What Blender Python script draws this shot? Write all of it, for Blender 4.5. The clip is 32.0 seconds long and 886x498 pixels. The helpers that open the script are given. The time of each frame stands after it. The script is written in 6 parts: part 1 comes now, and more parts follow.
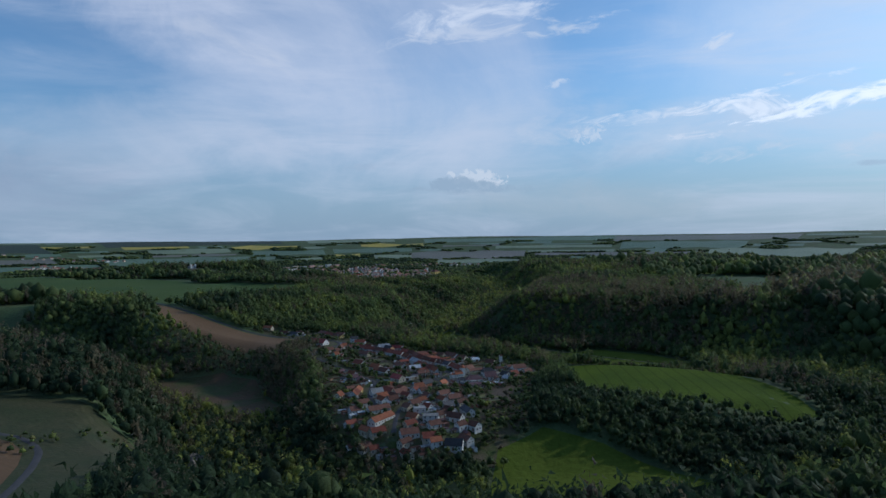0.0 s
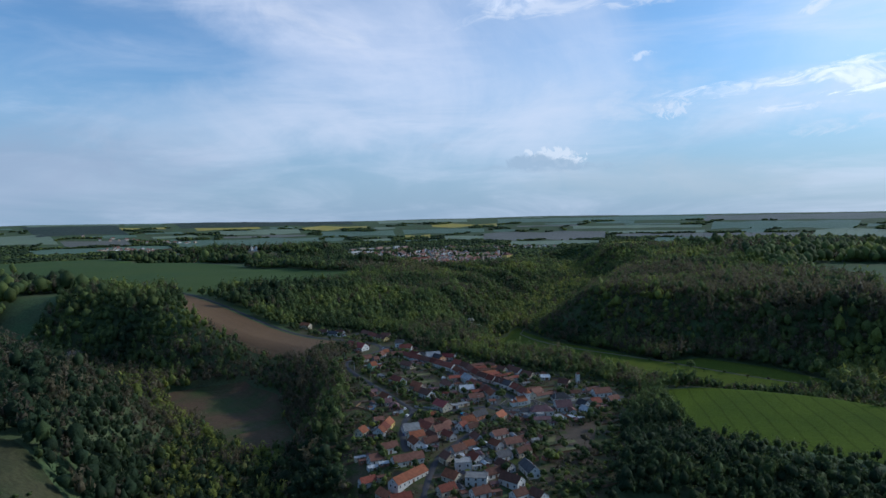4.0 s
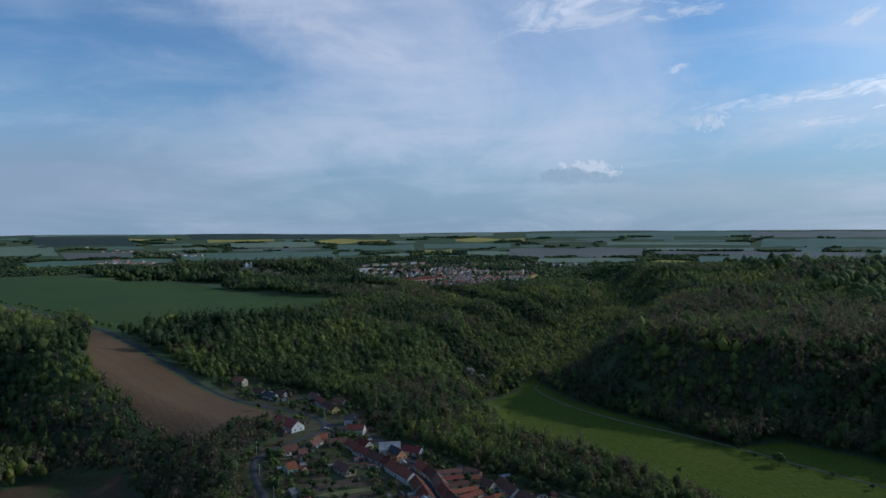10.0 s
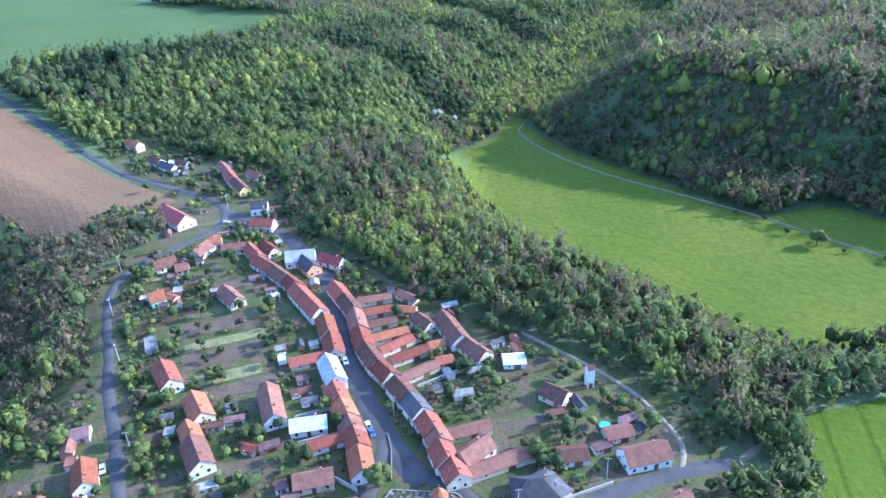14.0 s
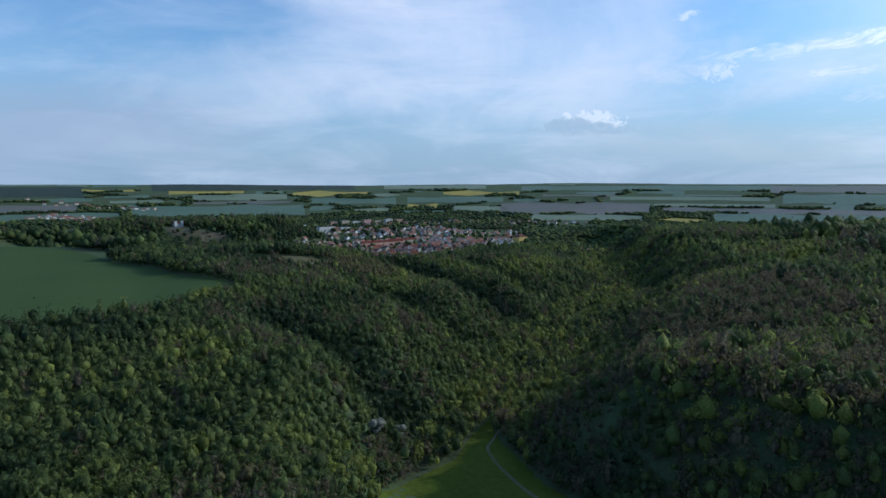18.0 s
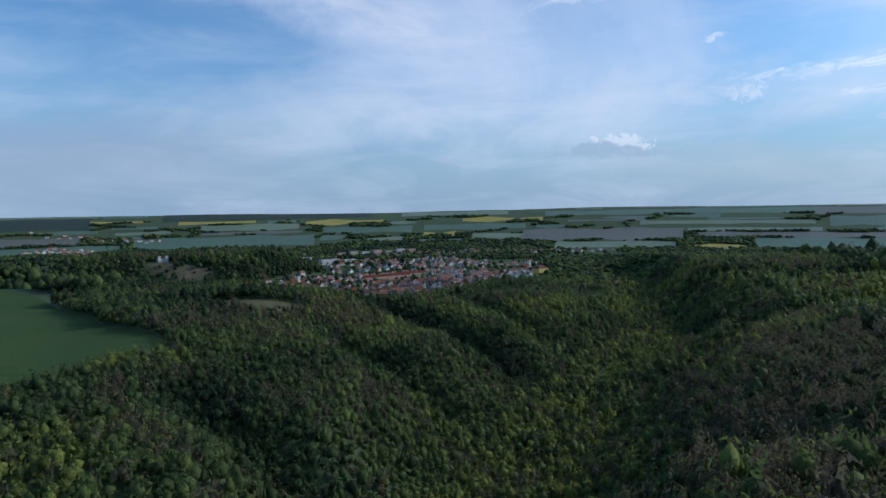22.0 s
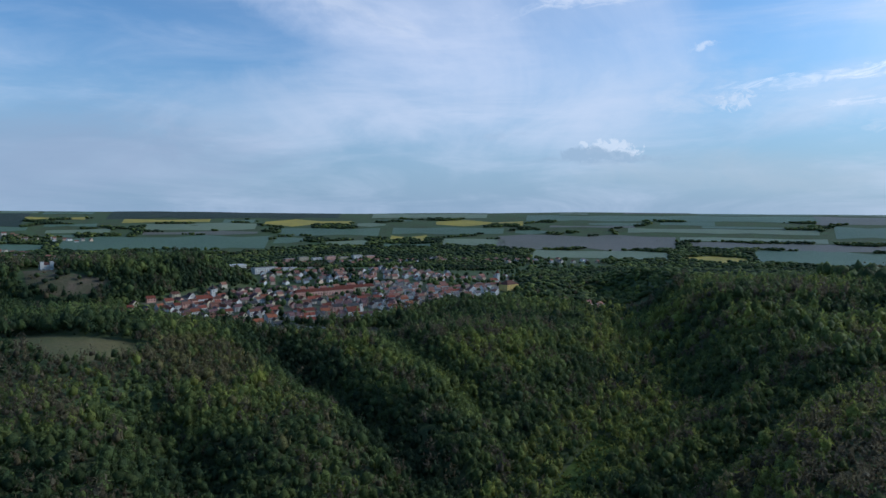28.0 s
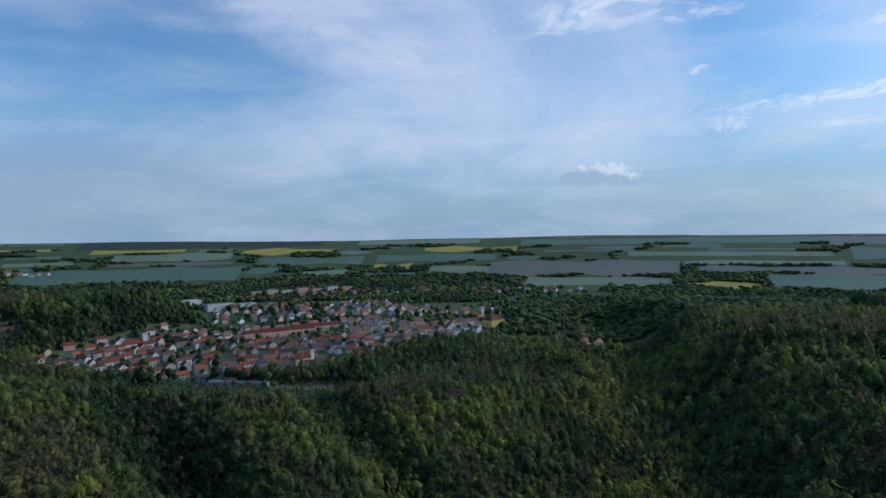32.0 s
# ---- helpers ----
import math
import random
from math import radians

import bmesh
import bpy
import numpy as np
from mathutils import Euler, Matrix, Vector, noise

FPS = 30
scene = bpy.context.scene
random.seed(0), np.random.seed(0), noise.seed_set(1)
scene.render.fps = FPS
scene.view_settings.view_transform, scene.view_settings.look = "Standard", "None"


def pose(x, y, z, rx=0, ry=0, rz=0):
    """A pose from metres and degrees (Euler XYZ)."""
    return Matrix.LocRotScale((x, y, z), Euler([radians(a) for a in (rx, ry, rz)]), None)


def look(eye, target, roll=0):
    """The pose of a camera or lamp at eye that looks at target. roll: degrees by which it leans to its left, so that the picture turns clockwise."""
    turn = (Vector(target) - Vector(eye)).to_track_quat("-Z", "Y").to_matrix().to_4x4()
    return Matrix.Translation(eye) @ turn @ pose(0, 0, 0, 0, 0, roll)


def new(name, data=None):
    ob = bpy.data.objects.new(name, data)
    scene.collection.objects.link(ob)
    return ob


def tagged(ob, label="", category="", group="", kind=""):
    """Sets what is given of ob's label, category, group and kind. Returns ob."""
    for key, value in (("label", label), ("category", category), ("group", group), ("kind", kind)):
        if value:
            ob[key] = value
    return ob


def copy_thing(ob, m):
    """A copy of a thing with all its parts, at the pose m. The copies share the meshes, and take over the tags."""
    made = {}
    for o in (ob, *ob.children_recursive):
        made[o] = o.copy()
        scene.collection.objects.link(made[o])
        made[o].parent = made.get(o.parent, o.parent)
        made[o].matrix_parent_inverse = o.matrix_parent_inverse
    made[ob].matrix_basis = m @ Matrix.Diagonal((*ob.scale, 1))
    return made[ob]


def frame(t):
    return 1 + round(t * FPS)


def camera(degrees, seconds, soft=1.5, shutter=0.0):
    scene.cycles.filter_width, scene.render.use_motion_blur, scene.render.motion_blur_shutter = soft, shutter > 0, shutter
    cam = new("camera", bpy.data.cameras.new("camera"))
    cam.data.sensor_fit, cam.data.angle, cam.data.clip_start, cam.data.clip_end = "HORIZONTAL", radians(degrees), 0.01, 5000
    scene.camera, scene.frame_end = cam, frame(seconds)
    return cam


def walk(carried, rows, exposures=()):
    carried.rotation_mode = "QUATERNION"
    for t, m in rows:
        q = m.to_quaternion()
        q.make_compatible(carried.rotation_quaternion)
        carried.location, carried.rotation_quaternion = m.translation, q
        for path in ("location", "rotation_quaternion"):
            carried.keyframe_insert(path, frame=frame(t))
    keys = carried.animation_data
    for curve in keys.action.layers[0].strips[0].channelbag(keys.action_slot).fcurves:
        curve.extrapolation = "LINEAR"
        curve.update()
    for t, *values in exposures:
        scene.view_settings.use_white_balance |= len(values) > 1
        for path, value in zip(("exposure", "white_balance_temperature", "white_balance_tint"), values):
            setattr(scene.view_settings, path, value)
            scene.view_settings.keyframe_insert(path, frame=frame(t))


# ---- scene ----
import itertools

cam = camera(68.3, 32.0)
PATH = [
    (0, (-0.49, 1.72, 132.30), (-0.248, 101.699, 130.413), -0.95),
    (0.5, (1.28, 20.44, 132.87), (0.741, 120.219, 126.317), -0.02),
    (1, (3.04, 39.03, 133.44), (0.440, 138.737, 126.199), -0.60),
    (1.5, (4.79, 57.52, 133.99), (-3.068, 156.930, 126.518), -1.15),
    (2, (6.52, 75.91, 134.55), (-4.780, 174.966, 126.842), -1.64),
    (2.5, (8.23, 94.20, 135.10), (-4.515, 193.108, 127.694), -1.71),
    (3, (9.94, 112.42, 135.64), (-1.964, 211.480, 128.961), -1.92),
    (3.5, (11.62, 130.56, 136.18), (0.494, 229.771, 130.418), -1.17),
    (5.5, (18.25, 202.59, 138.26), (5.572, 301.738, 135.219), -1.41),
    (6, (19.88, 220.51, 138.76), (7.050, 319.642, 136.040), -1.23),
    (6.5, (21.49, 238.40, 139.26), (8.774, 337.544, 136.393), -1.37),
    (7, (23.10, 256.27, 139.75), (10.324, 355.418, 137.023), -0.67),
    (7.5, (24.69, 274.14, 140.23), (11.551, 373.249, 137.912), 0.09),
    (8, (26.28, 292.01, 140.70), (12.398, 391.033, 139.336), -0.39),
    (8.5, (27.85, 309.88, 141.17), (13.124, 408.778, 139.580), -1.06),
    (9, (29.42, 327.76, 141.62), (14.174, 426.534, 138.164), -1.85),
    (9.5, (30.97, 345.66, 142.07), (15.225, 444.313, 137.651), -2.20),
    (10, (32.52, 363.58, 142.50), (16.113, 462.179, 139.564), -0.55),
    (10.5, (34.06, 381.52, 142.93), (15.966, 479.825, 139.901), -0.10),
    (11, (35.59, 399.50, 143.35), (13.308, 494.893, 123.276), -0.36),
    (11.5, (37.11, 417.50, 143.76), (12.655, 508.859, 111.257), -1.54),
    (12, (38.63, 435.55, 144.16), (18.782, 524.620, 103.252), -2.53),
    (12.5, (40.13, 453.64, 144.55), (25.585, 542.844, 101.750), -2.20),
    (13, (41.64, 471.78, 144.92), (28.118, 560.059, 99.936), -1.28),
    (13.5, (43.13, 489.96, 145.29), (29.001, 577.587, 99.220), -1.64),
    (14, (44.62, 508.20, 145.65), (28.737, 595.605, 99.730), -2.52),
    (14.5, (46.11, 526.49, 145.99), (29.459, 616.866, 106.552), -2.38),
    (15, (47.59, 544.84, 146.32), (30.672, 639.253, 118.043), -2.07),
    (15.5, (49.06, 563.24, 146.64), (32.479, 660.861, 132.657), -1.36),
    (17.5, (54.92, 637.46, 147.81), (37.550, 735.424, 137.707), -0.71),
    (18, (56.38, 656.17, 148.06), (39.685, 754.214, 137.606), -0.20),
    (18.5, (57.83, 674.95, 148.31), (41.454, 773.113, 138.566), 0.35),
    (19, (59.29, 693.78, 148.54), (40.886, 791.631, 139.252), -0.26),
    (19.5, (60.74, 712.67, 148.76), (40.126, 810.136, 140.038), -1.01),
    (20, (62.19, 731.63, 148.96), (41.125, 829.106, 141.603), -1.20),
    (20.5, (63.63, 750.64, 149.15), (42.424, 848.252, 144.493), -1.40),
    (21, (65.08, 769.71, 149.33), (43.886, 867.336, 144.927), -2.17),
    (21.5, (66.53, 788.83, 149.49), (45.532, 886.437, 143.801), -1.73),
    (22, (67.98, 808.01, 149.63), (47.008, 905.568, 143.124), -1.11),
    (22.5, (69.42, 827.23, 149.76), (48.150, 924.670, 142.434), -1.00),
    (23, (70.87, 846.51, 149.88), (48.941, 943.725, 141.650), -1.33),
    (23.5, (72.32, 865.82, 149.98), (48.579, 962.194, 137.766), -1.82),
    (24, (73.77, 885.18, 150.06), (49.598, 981.219, 136.191), -3.69),
    (24.5, (75.22, 904.57, 150.13), (50.880, 1000.897, 138.759), -2.03),
    (25, (76.68, 924.00, 150.18), (51.527, 1020.479, 142.488), -0.92),
    (25.5, (78.14, 943.45, 150.21), (51.045, 1039.486, 143.600), -1.35),
    (26, (79.60, 962.93, 150.23), (53.221, 1059.083, 142.571), -0.73),
    (26.5, (81.06, 982.42, 150.23), (58.951, 1079.671, 142.898), 0.02),
    (28.5, (86.96, 1060.46, 150.05), (68.057, 1158.484, 144.191), 0.26),
    (29, (88.44, 1079.96, 149.96), (69.391, 1177.980, 144.656), 0.77),
    (29.5, (89.93, 1099.43, 149.86), (70.706, 1197.454, 145.186), 0.46),
    (30, (91.43, 1118.88, 149.73), (72.677, 1217.026, 145.799), 0.45),
    (30.5, (92.94, 1138.29, 149.58), (74.683, 1236.545, 145.930), 0.80),
    (31, (94.45, 1157.66, 149.42), (76.054, 1255.910, 146.363), 0.17),
    (31.5, (95.96, 1176.98, 149.23), (77.189, 1275.175, 146.765), -1.19),
    (32, (97.49, 1196.25, 149.03), (78.266, 1294.352, 146.665), -0.84),
]
EXPOSURES = [(0.0, -0.68, 5600, 10), (3.0, -0.38, 5650, 10), (4.5, -0.45, 5600, 10), (7.0, -0.6, 5550, 10), (9.0, -0.6, 5550, 10), (10.0, -0.75, 5550, 10), (10.7, -0.75, 5550, 10), (11.1, -0.6, 5600, 10), (11.5, 0.95, 5400, 14), (12.0, 1.97, 5100, 17), (13.0, 2.12, 5020, 18), (14.5, 2.2, 5020, 18), (15.5, 1.98, 5100, 16), (17.5, -0.33, 5500, 10), (20.0, -0.33, 5500, 10), (22.0, -0.48, 5500, 10), (24.0, -0.32, 5500, 10), (25.0, -0.16, 5500, 10), (26.0, -0.4, 5500, 10), (29.0, -0.5, 5500, 10), (32.0, -0.55, 5500, 10)]
walk(cam, [(t, look(eye, target, roll)) for t, eye, target, roll in PATH], EXPOSURES)

# ---------------------------------------------------------------- light
SUN_EL, SUN_AZ = radians(26), radians(65)
SUN_DIR = Vector((math.sin(SUN_AZ) * math.cos(SUN_EL), math.cos(SUN_AZ) * math.cos(SUN_EL), math.sin(SUN_EL)))
sun_data = bpy.data.lights.new("sun", "SUN")
sun_data.energy, sun_data.angle, sun_data.color = 3.0, radians(0.6), (1.0, 0.93, 0.80)
sun = new("sun", sun_data)
sun.matrix_world = look(SUN_DIR * 3000, (0, 0, 0))


class Nodes:
    """Short-hand for building a node tree."""

    def __init__(self, tree):
        self.tree = tree
        tree.nodes.clear()

    def add(self, kind, inputs=(), **props):
        n = self.tree.nodes.new(kind)
        for k, v in props.items():
            setattr(n, k, v)
        for key, v in dict(inputs).items():
            self.put(n.inputs[key], v)
        return n

    def put(self, socket, v):
        if isinstance(v, bpy.types.NodeSocket):
            self.tree.links.new(v, socket)
        else:
            socket.default_value = v

    def math(self, op, a, b=0.0, c=0.0, clamp=False):
        n = self.add("ShaderNodeMath", {0: a, 1: b, 2: c}, operation=op, use_clamp=clamp)
        return n.outputs[0]

    def dot(self, a, b):
        return self.add("ShaderNodeVectorMath", {0: a, 1: b}, operation="DOT_PRODUCT").outputs["Value"]

    def noise(self, vec, scale, detail=4.0, rough=0.55, warp=0.0):
        return self.add("ShaderNodeTexNoise", {"Vector": vec, "Scale": scale, "Detail": detail, "Roughness": rough, "Distortion": warp}).outputs["Fac"]

    def span(self, v, a, b, lo=0.0, hi=1.0):
        n = self.add("ShaderNodeMapRange", {0: v, 1: a, 2: b, 3: lo, 4: hi}, interpolation_type="SMOOTHSTEP")
        return n.outputs[0]

    def mix(self, f, a, b):
        n = self.add("ShaderNodeMix", data_type="RGBA")
        self.put(n.inputs[0], f), self.put(n.inputs[6], a), self.put(n.inputs[7], b)
        return n.outputs[2]


def rgb(c):
    return (c[0], c[1], c[2], 1.0)


def build_world():
    world = bpy.data.worlds.new("sky")
    scene.world = world
    world.use_nodes = True
    k = Nodes(world.node_tree)
    d = k.add("ShaderNodeTexCoord").outputs["Generated"]
    sky = k.add("ShaderNodeTexSky", sky_type="NISHITA", sun_disc=False, sun_elevation=SUN_EL, sun_rotation=SUN_AZ, altitude=400, air_density=1.0, dust_density=1.6, ozone_density=1.6).outputs[0]
    base = k.add("ShaderNodeVectorMath", {0: sky, 1: (SKY * 0.70, SKY * 1.0, SKY * 1.16)}, operation="MULTIPLY").outputs[0]
    sep = k.add("ShaderNodeSeparateXYZ", {0: d}).outputs
    z = k.math("MAXIMUM", sep[2], 0.0)
    zz = k.math("ADD", z, 0.16)
    flat = k.add("ShaderNodeCombineXYZ", {0: k.math("MULTIPLY", sep[0], 3.0), 1: k.math("MULTIPLY", sep[1], 3.0), 2: k.math("MULTIPLY", zz, 8.0)}).outputs[0]
    turned = k.add("ShaderNodeMapping", {"Vector": flat, "Rotation": (radians(12), radians(-14), 0), "Scale": (0.8, 0.8, 1.5)}).outputs[0]
    # thin high veil, large and then finer streaks
    big = k.span(k.noise(flat, 0.5, 3.0), 0.34, 0.64)
    wisps = k.span(k.noise(turned, 1.3, 8.0, 0.6, 0.6), 0.36, 0.74)
    ahead = k.span(sep[1], -0.3, 0.5, 0.5, 1.0)
    big = k.math("MULTIPLY", big, ahead)
    veil = k.math("MULTIPLY", k.math("ADD", k.math("MULTIPLY", wisps, 0.5), 0.12), big, clamp=True)
    low = k.span(z, 0.0, 0.26, 0.8, 0.0)
    col = k.mix(low, base, rgb((0.36, 0.52, 0.68)))
    col = k.mix(veil, col, rgb((1.0, 1.03, 1.12)))

    def cloud(col, az, el, wide, high, tilt, colour, strength, scale, rag=0.8, crisp=1.0, draw=1.0):
        a, e, t = radians(az), radians(el), radians(tilt)
        right = Vector((math.cos(a), -math.sin(a), 0))
        up = Vector((-math.sin(a) * math.sin(e), -math.cos(a) * math.sin(e), math.cos(e)))
        u, v = right * math.cos(t) + up * math.sin(t), up * math.cos(t) - right * math.sin(t)
        ahead = Vector((math.sin(a) * math.cos(e), math.cos(a) * math.cos(e), math.sin(e)))
        pu = k.math("DIVIDE", k.dot(d, u[:]), math.radians(wide))
        pv = k.math("DIVIDE", k.dot(d, v[:]), math.radians(high))
        far = k.math("ADD", k.math("MULTIPLY", pu, pu), k.math("MULTIPLY", pv, pv))
        own = k.add("ShaderNodeCombineXYZ", {0: k.dot(d, u[:]), 1: k.math("MULTIPLY", k.dot(d, v[:]), draw), 2: az * 0.37 + el}).outputs[0]
        grain = k.noise(own, scale, 8.0, 0.62, 0.8)
        body = k.math("ADD", k.math("SUBTRACT", 1.0, far), k.math("MULTIPLY", k.math("SUBTRACT", grain, 0.5), rag * 4))
        m = k.math("MULTIPLY", k.span(body, 0.0, crisp), k.span(k.dot(d, ahead[:]), 0.2, 0.4))
        return k.mix(k.math("MULTIPLY", m, strength), col, rgb(colour))

    white = (1.1, 1.14, 1.22)
    # broad veils: the bright middle, the upper left, the sunward side
    col = cloud(col, -5, 14, 18, 13, 0, (1.02, 1.04, 1.13), 0.78, 3, 0.45, 1.8)
    col = cloud(col, -24, 19, 14, 4.5, -28, (1.0, 1.02, 1.12), 0.6, 5, 0.7, 1.8, 2.0)
    col = cloud(col, 3, 9, 15, 3.2, 12, (0.95, 0.99, 1.08), 0.5, 6, 0.7, 1.6, 2.0)
    col = cloud(col, 30, 16, 16, 11, 0, (1.1, 1.18, 1.28), 0.6, 3, 0.4, 1.8)
    col = cloud(col, -40, 4.0, 24, 4.5, 2, (0.45, 0.54, 0.68), 0.7, 6, 0.4, 1.2, 2.0)
    col = cloud(col, 12, 3.0, 16, 2.2, -3, (0.72, 0.78, 0.82), 0.5, 8, 0.5, 1.5, 2.0)
    col = cloud(col, -22, 8.0, 18, 4.0, 3, (0.85, 0.90, 1.0), 0.5, 5, 0.6, 1.6, 1.6)
    # the large torn cloud overhead and its tail
    col = cloud(col, 4.5, 18.8, 7.5, 1.5, 8, white, 0.8, 14, 1.5, 1.6, 2.0)
    col = cloud(col, 2.0, 17.2, 8.5, 0.9, 7, (1.0, 1.04, 1.12), 0.65, 18, 1.6, 1.8, 2.6)
    col = cloud(col, 9.5, 17.0, 4.5, 0.5, 3, (1.02, 1.06, 1.12), 0.6, 22, 1.7, 1.8, 3.0)
    col = cloud(col, 13.6, 17.8, 2.6, 0.35, 6, white, 0.45, 28, 1.6, 1.8, 3.0)
    # the slanting veil on the shaded side
    col = cloud(col, -17.0, 15.8, 6.5, 1.2, -18, (0.92, 0.95, 1.03), 0.55, 12, 1.4, 2.2, 2.0)
    col = cloud(col, -14.3, 15.0, 2.6, 0.8, -14, (1.0, 1.02, 1.08), 0.45, 18, 1.4, 2.0, 2.0)
    col = cloud(col, -22.5, 17.6, 3.4, 0.8, -30, (0.9, 0.93, 1.02), 0.45, 15, 1.4, 2.0, 2.0)
    # the long bright streak towards the sun
    col = cloud(col, 17.5, 9.7, 6.0, 0.55, 3, (1.12, 1.18, 1.25), 0.7, 22, 1.8, 1.8, 3.5)
    col = cloud(col, 23.5, 10.2, 4.6, 0.6, 6, (1.3, 1.35, 1.4), 0.85, 24, 1.8, 1.5, 3.5)
    col = cloud(col, 26.3, 9.7, 2.4, 0.9, -20, (1.35, 1.4, 1.45), 0.8, 26, 1.8, 1.5, 2.0)
    col = cloud(col, 30.5, 9.6, 6.5, 0.75, 8, (1.45, 1.5, 1.55), 0.9, 20, 1.7, 1.4, 3.5)
    col = cloud(col, 37.0, 10.8, 6.5, 0.9, 10, (1.5, 1.54, 1.58), 0.9, 18, 1.6, 1.4, 3.0)
    col = cloud(col, 29.0, 11.3, 4.0, 0.25, 8, (1.3, 1.35, 1.4), 0.5, 26, 1.8, 1.8, 4.0)
    col = cloud(col, 21, 8.6, 13, 2.6, 6, (1.02, 1.07, 1.14), 0.4, 8, 1.0, 2.2, 2.0)
    # small loose clouds
    col = cloud(col, 21.0, 7.9, 3.4, 0.42, 2, (1.1, 1.14, 1.2), 0.65, 30, 1.7, 1.6, 2.8)
    col = cloud(col, 24.5, 6.3, 4.4, 0.6, 6, (1.0, 1.04, 1.1), 0.55, 22, 1.6, 1.9, 2.8)
    col = cloud(col, 34.0, 6.2, 4.5, 0.7, 3, (1.02, 1.05, 1.1), 0.5, 20, 1.6, 1.9, 2.6)
    col = cloud(col, 33.5, 4.9, 1.8, 0.24, 0, (0.55, 0.66, 0.8), 0.45, 30, 1.4, 1.6, 2.5)
    col = cloud(col, 23.2, 15.1, 1.3, 0.5, 27, (1.1, 1.14, 1.2), 0.7, 44, 1.5, 1.5, 1.8)
    col = cloud(col, 10.2, 12.9, 1.1, 0.5, 10, (1.08, 1.12, 1.18), 0.6, 50, 1.7, 1.5, 1.6)
    col = cloud(col, 28.0, 11.9, 0.9, 0.2, 3, (1.1, 1.16, 1.22), 0.45, 44, 1.5, 1.5, 2.0)
    col = cloud(col, 13.0, 8.6, 1.6, 0.7, 20, (1.06, 1.1, 1.15), 0.5, 70, 2.2, 1.2, 1.2)
    col = cloud(col, 9.5, 8.4, 4.0, 1.5, 10, (0.98, 1.01, 1.07), 0.5, 18, 1.5, 2.2, 1.6)
    col = cloud(col, 16.0, 6.4, 6.0, 1.4, 8, (0.55, 0.68, 0.84), 0.35, 10, 1.0, 2.0, 2.0)
    col = cloud(col, -6.5, 6.2, 2.8, 0.4, 4, (0.6, 0.7, 0.82), 0.3, 24, 1.4, 1.8, 2.5)
    # the heaped cloud: wide grey foot, bright crown of knobs behind a grey body
    col = cloud(col, 2.2, 4.1, 6.2, 0.5, 0, (0.50, 0.63, 0.75), 0.5, 26, 1.2, 1.6, 2.2)
    col = cloud(col, 3.2, 5.05, 2.6, 0.85, -8, (0.97, 1.03, 1.08), 0.85, 75, 1.1, 0.5)
    col = cloud(col, 1.4, 4.6, 2.7, 0.8, 3, (0.52, 0.66, 0.785), 0.9, 50, 0.75, 0.65)
    col = cloud(col, 3.9, 4.35, 2.6, 0.5, -4, (0.53, 0.67, 0.79), 0.85, 50, 0.8, 0.65)
    col = cloud(col, 4.6, 5.0, 1.1, 0.45, -28, (1.0, 1.04, 1.08), 0.45, 110, 1.8, 0.8)
    bg = k.add("ShaderNodeBackground", {0: col, 1: 1.0})
    out = k.add("ShaderNodeOutputWorld")
    k.put(out.inputs[0], bg.outputs[0])


SKY = 0.155
build_world()

# ---------------------------------------------------------------- materials
MATS = {}


def mat(name, colour, other=None, rough=0.75, scale=0.2, fine=3.0, var=0.35, bump=0.4, metal=0.0, spread=0.0, rows=None, spec=0.12):
    """A surface with colour varied at two scales. rows: direction in degrees, spacing, depth of working lines."""
    if name in MATS:
        return MATS[name]
    m = bpy.data.materials.new(name)
    m.use_nodes = True
    k = Nodes(m.node_tree)
    p = k.add("ShaderNodeTexCoord").outputs["Object"]
    other = other or tuple(c * (1 - var) for c in colour)
    a = k.span(k.noise(p, scale, 5.0, 0.6), 0.32, 0.68)
    b = k.noise(p, fine, 4.0, 0.65)
    col = k.mix(a, rgb(colour), rgb(other))
    shade = k.span(b, 0.25, 0.75, 1 - var * 0.7, 1 + var * 0.7)
    if spread:
        r = k.add("ShaderNodeObjectInfo").outputs["Random"]
        shade = k.math("MULTIPLY", shade, k.span(r, 0.0, 1.0, 1 - spread, 1 + spread))
    if rows:
        turn, gap, depth = rows
        q = k.add("ShaderNodeMapping", {"Vector": p, "Rotation": (0, 0, radians(-turn)), "Scale": (1, 1, 1)}).outputs[0]
        yy = k.add("ShaderNodeSeparateXYZ", {0: q}).outputs[1]
        wob = k.math("ADD", yy, k.math("MULTIPLY", k.noise(p, 0.02, 2.0), 6.0))
        f = k.math("ABSOLUTE", k.math("SUBTRACT", k.math("FRACT", k.math("DIVIDE", wob, gap)), 0.5))
        shade = k.math("MULTIPLY", shade, k.span(f, 0.0, 0.12, 1 - depth, 1.0))
    col = k.add("ShaderNodeVectorMath", {0: col, 1: (1, 1, 1)}, operation="MULTIPLY")
    comb = k.add("ShaderNodeCombineXYZ", {0: shade, 1: shade, 2: shade}).outputs[0]
    k.put(col.inputs[1], comb)
    col = col.outputs[0]
    bs = k.add("ShaderNodeBsdfPrincipled", {"Base Color": col, "Roughness": rough, "Metallic": metal, "Specular IOR Level": spec})
    if bump:
        bn = k.add("ShaderNodeBump", {"Height": b, "Strength": bump, "Distance": 0.6 / fine})
        k.put(bs.inputs["Normal"], bn.outputs[0])
    k.put(k.add("ShaderNodeOutputMaterial").inputs[0], bs.outputs[0])
    MATS[name] = m
    return m


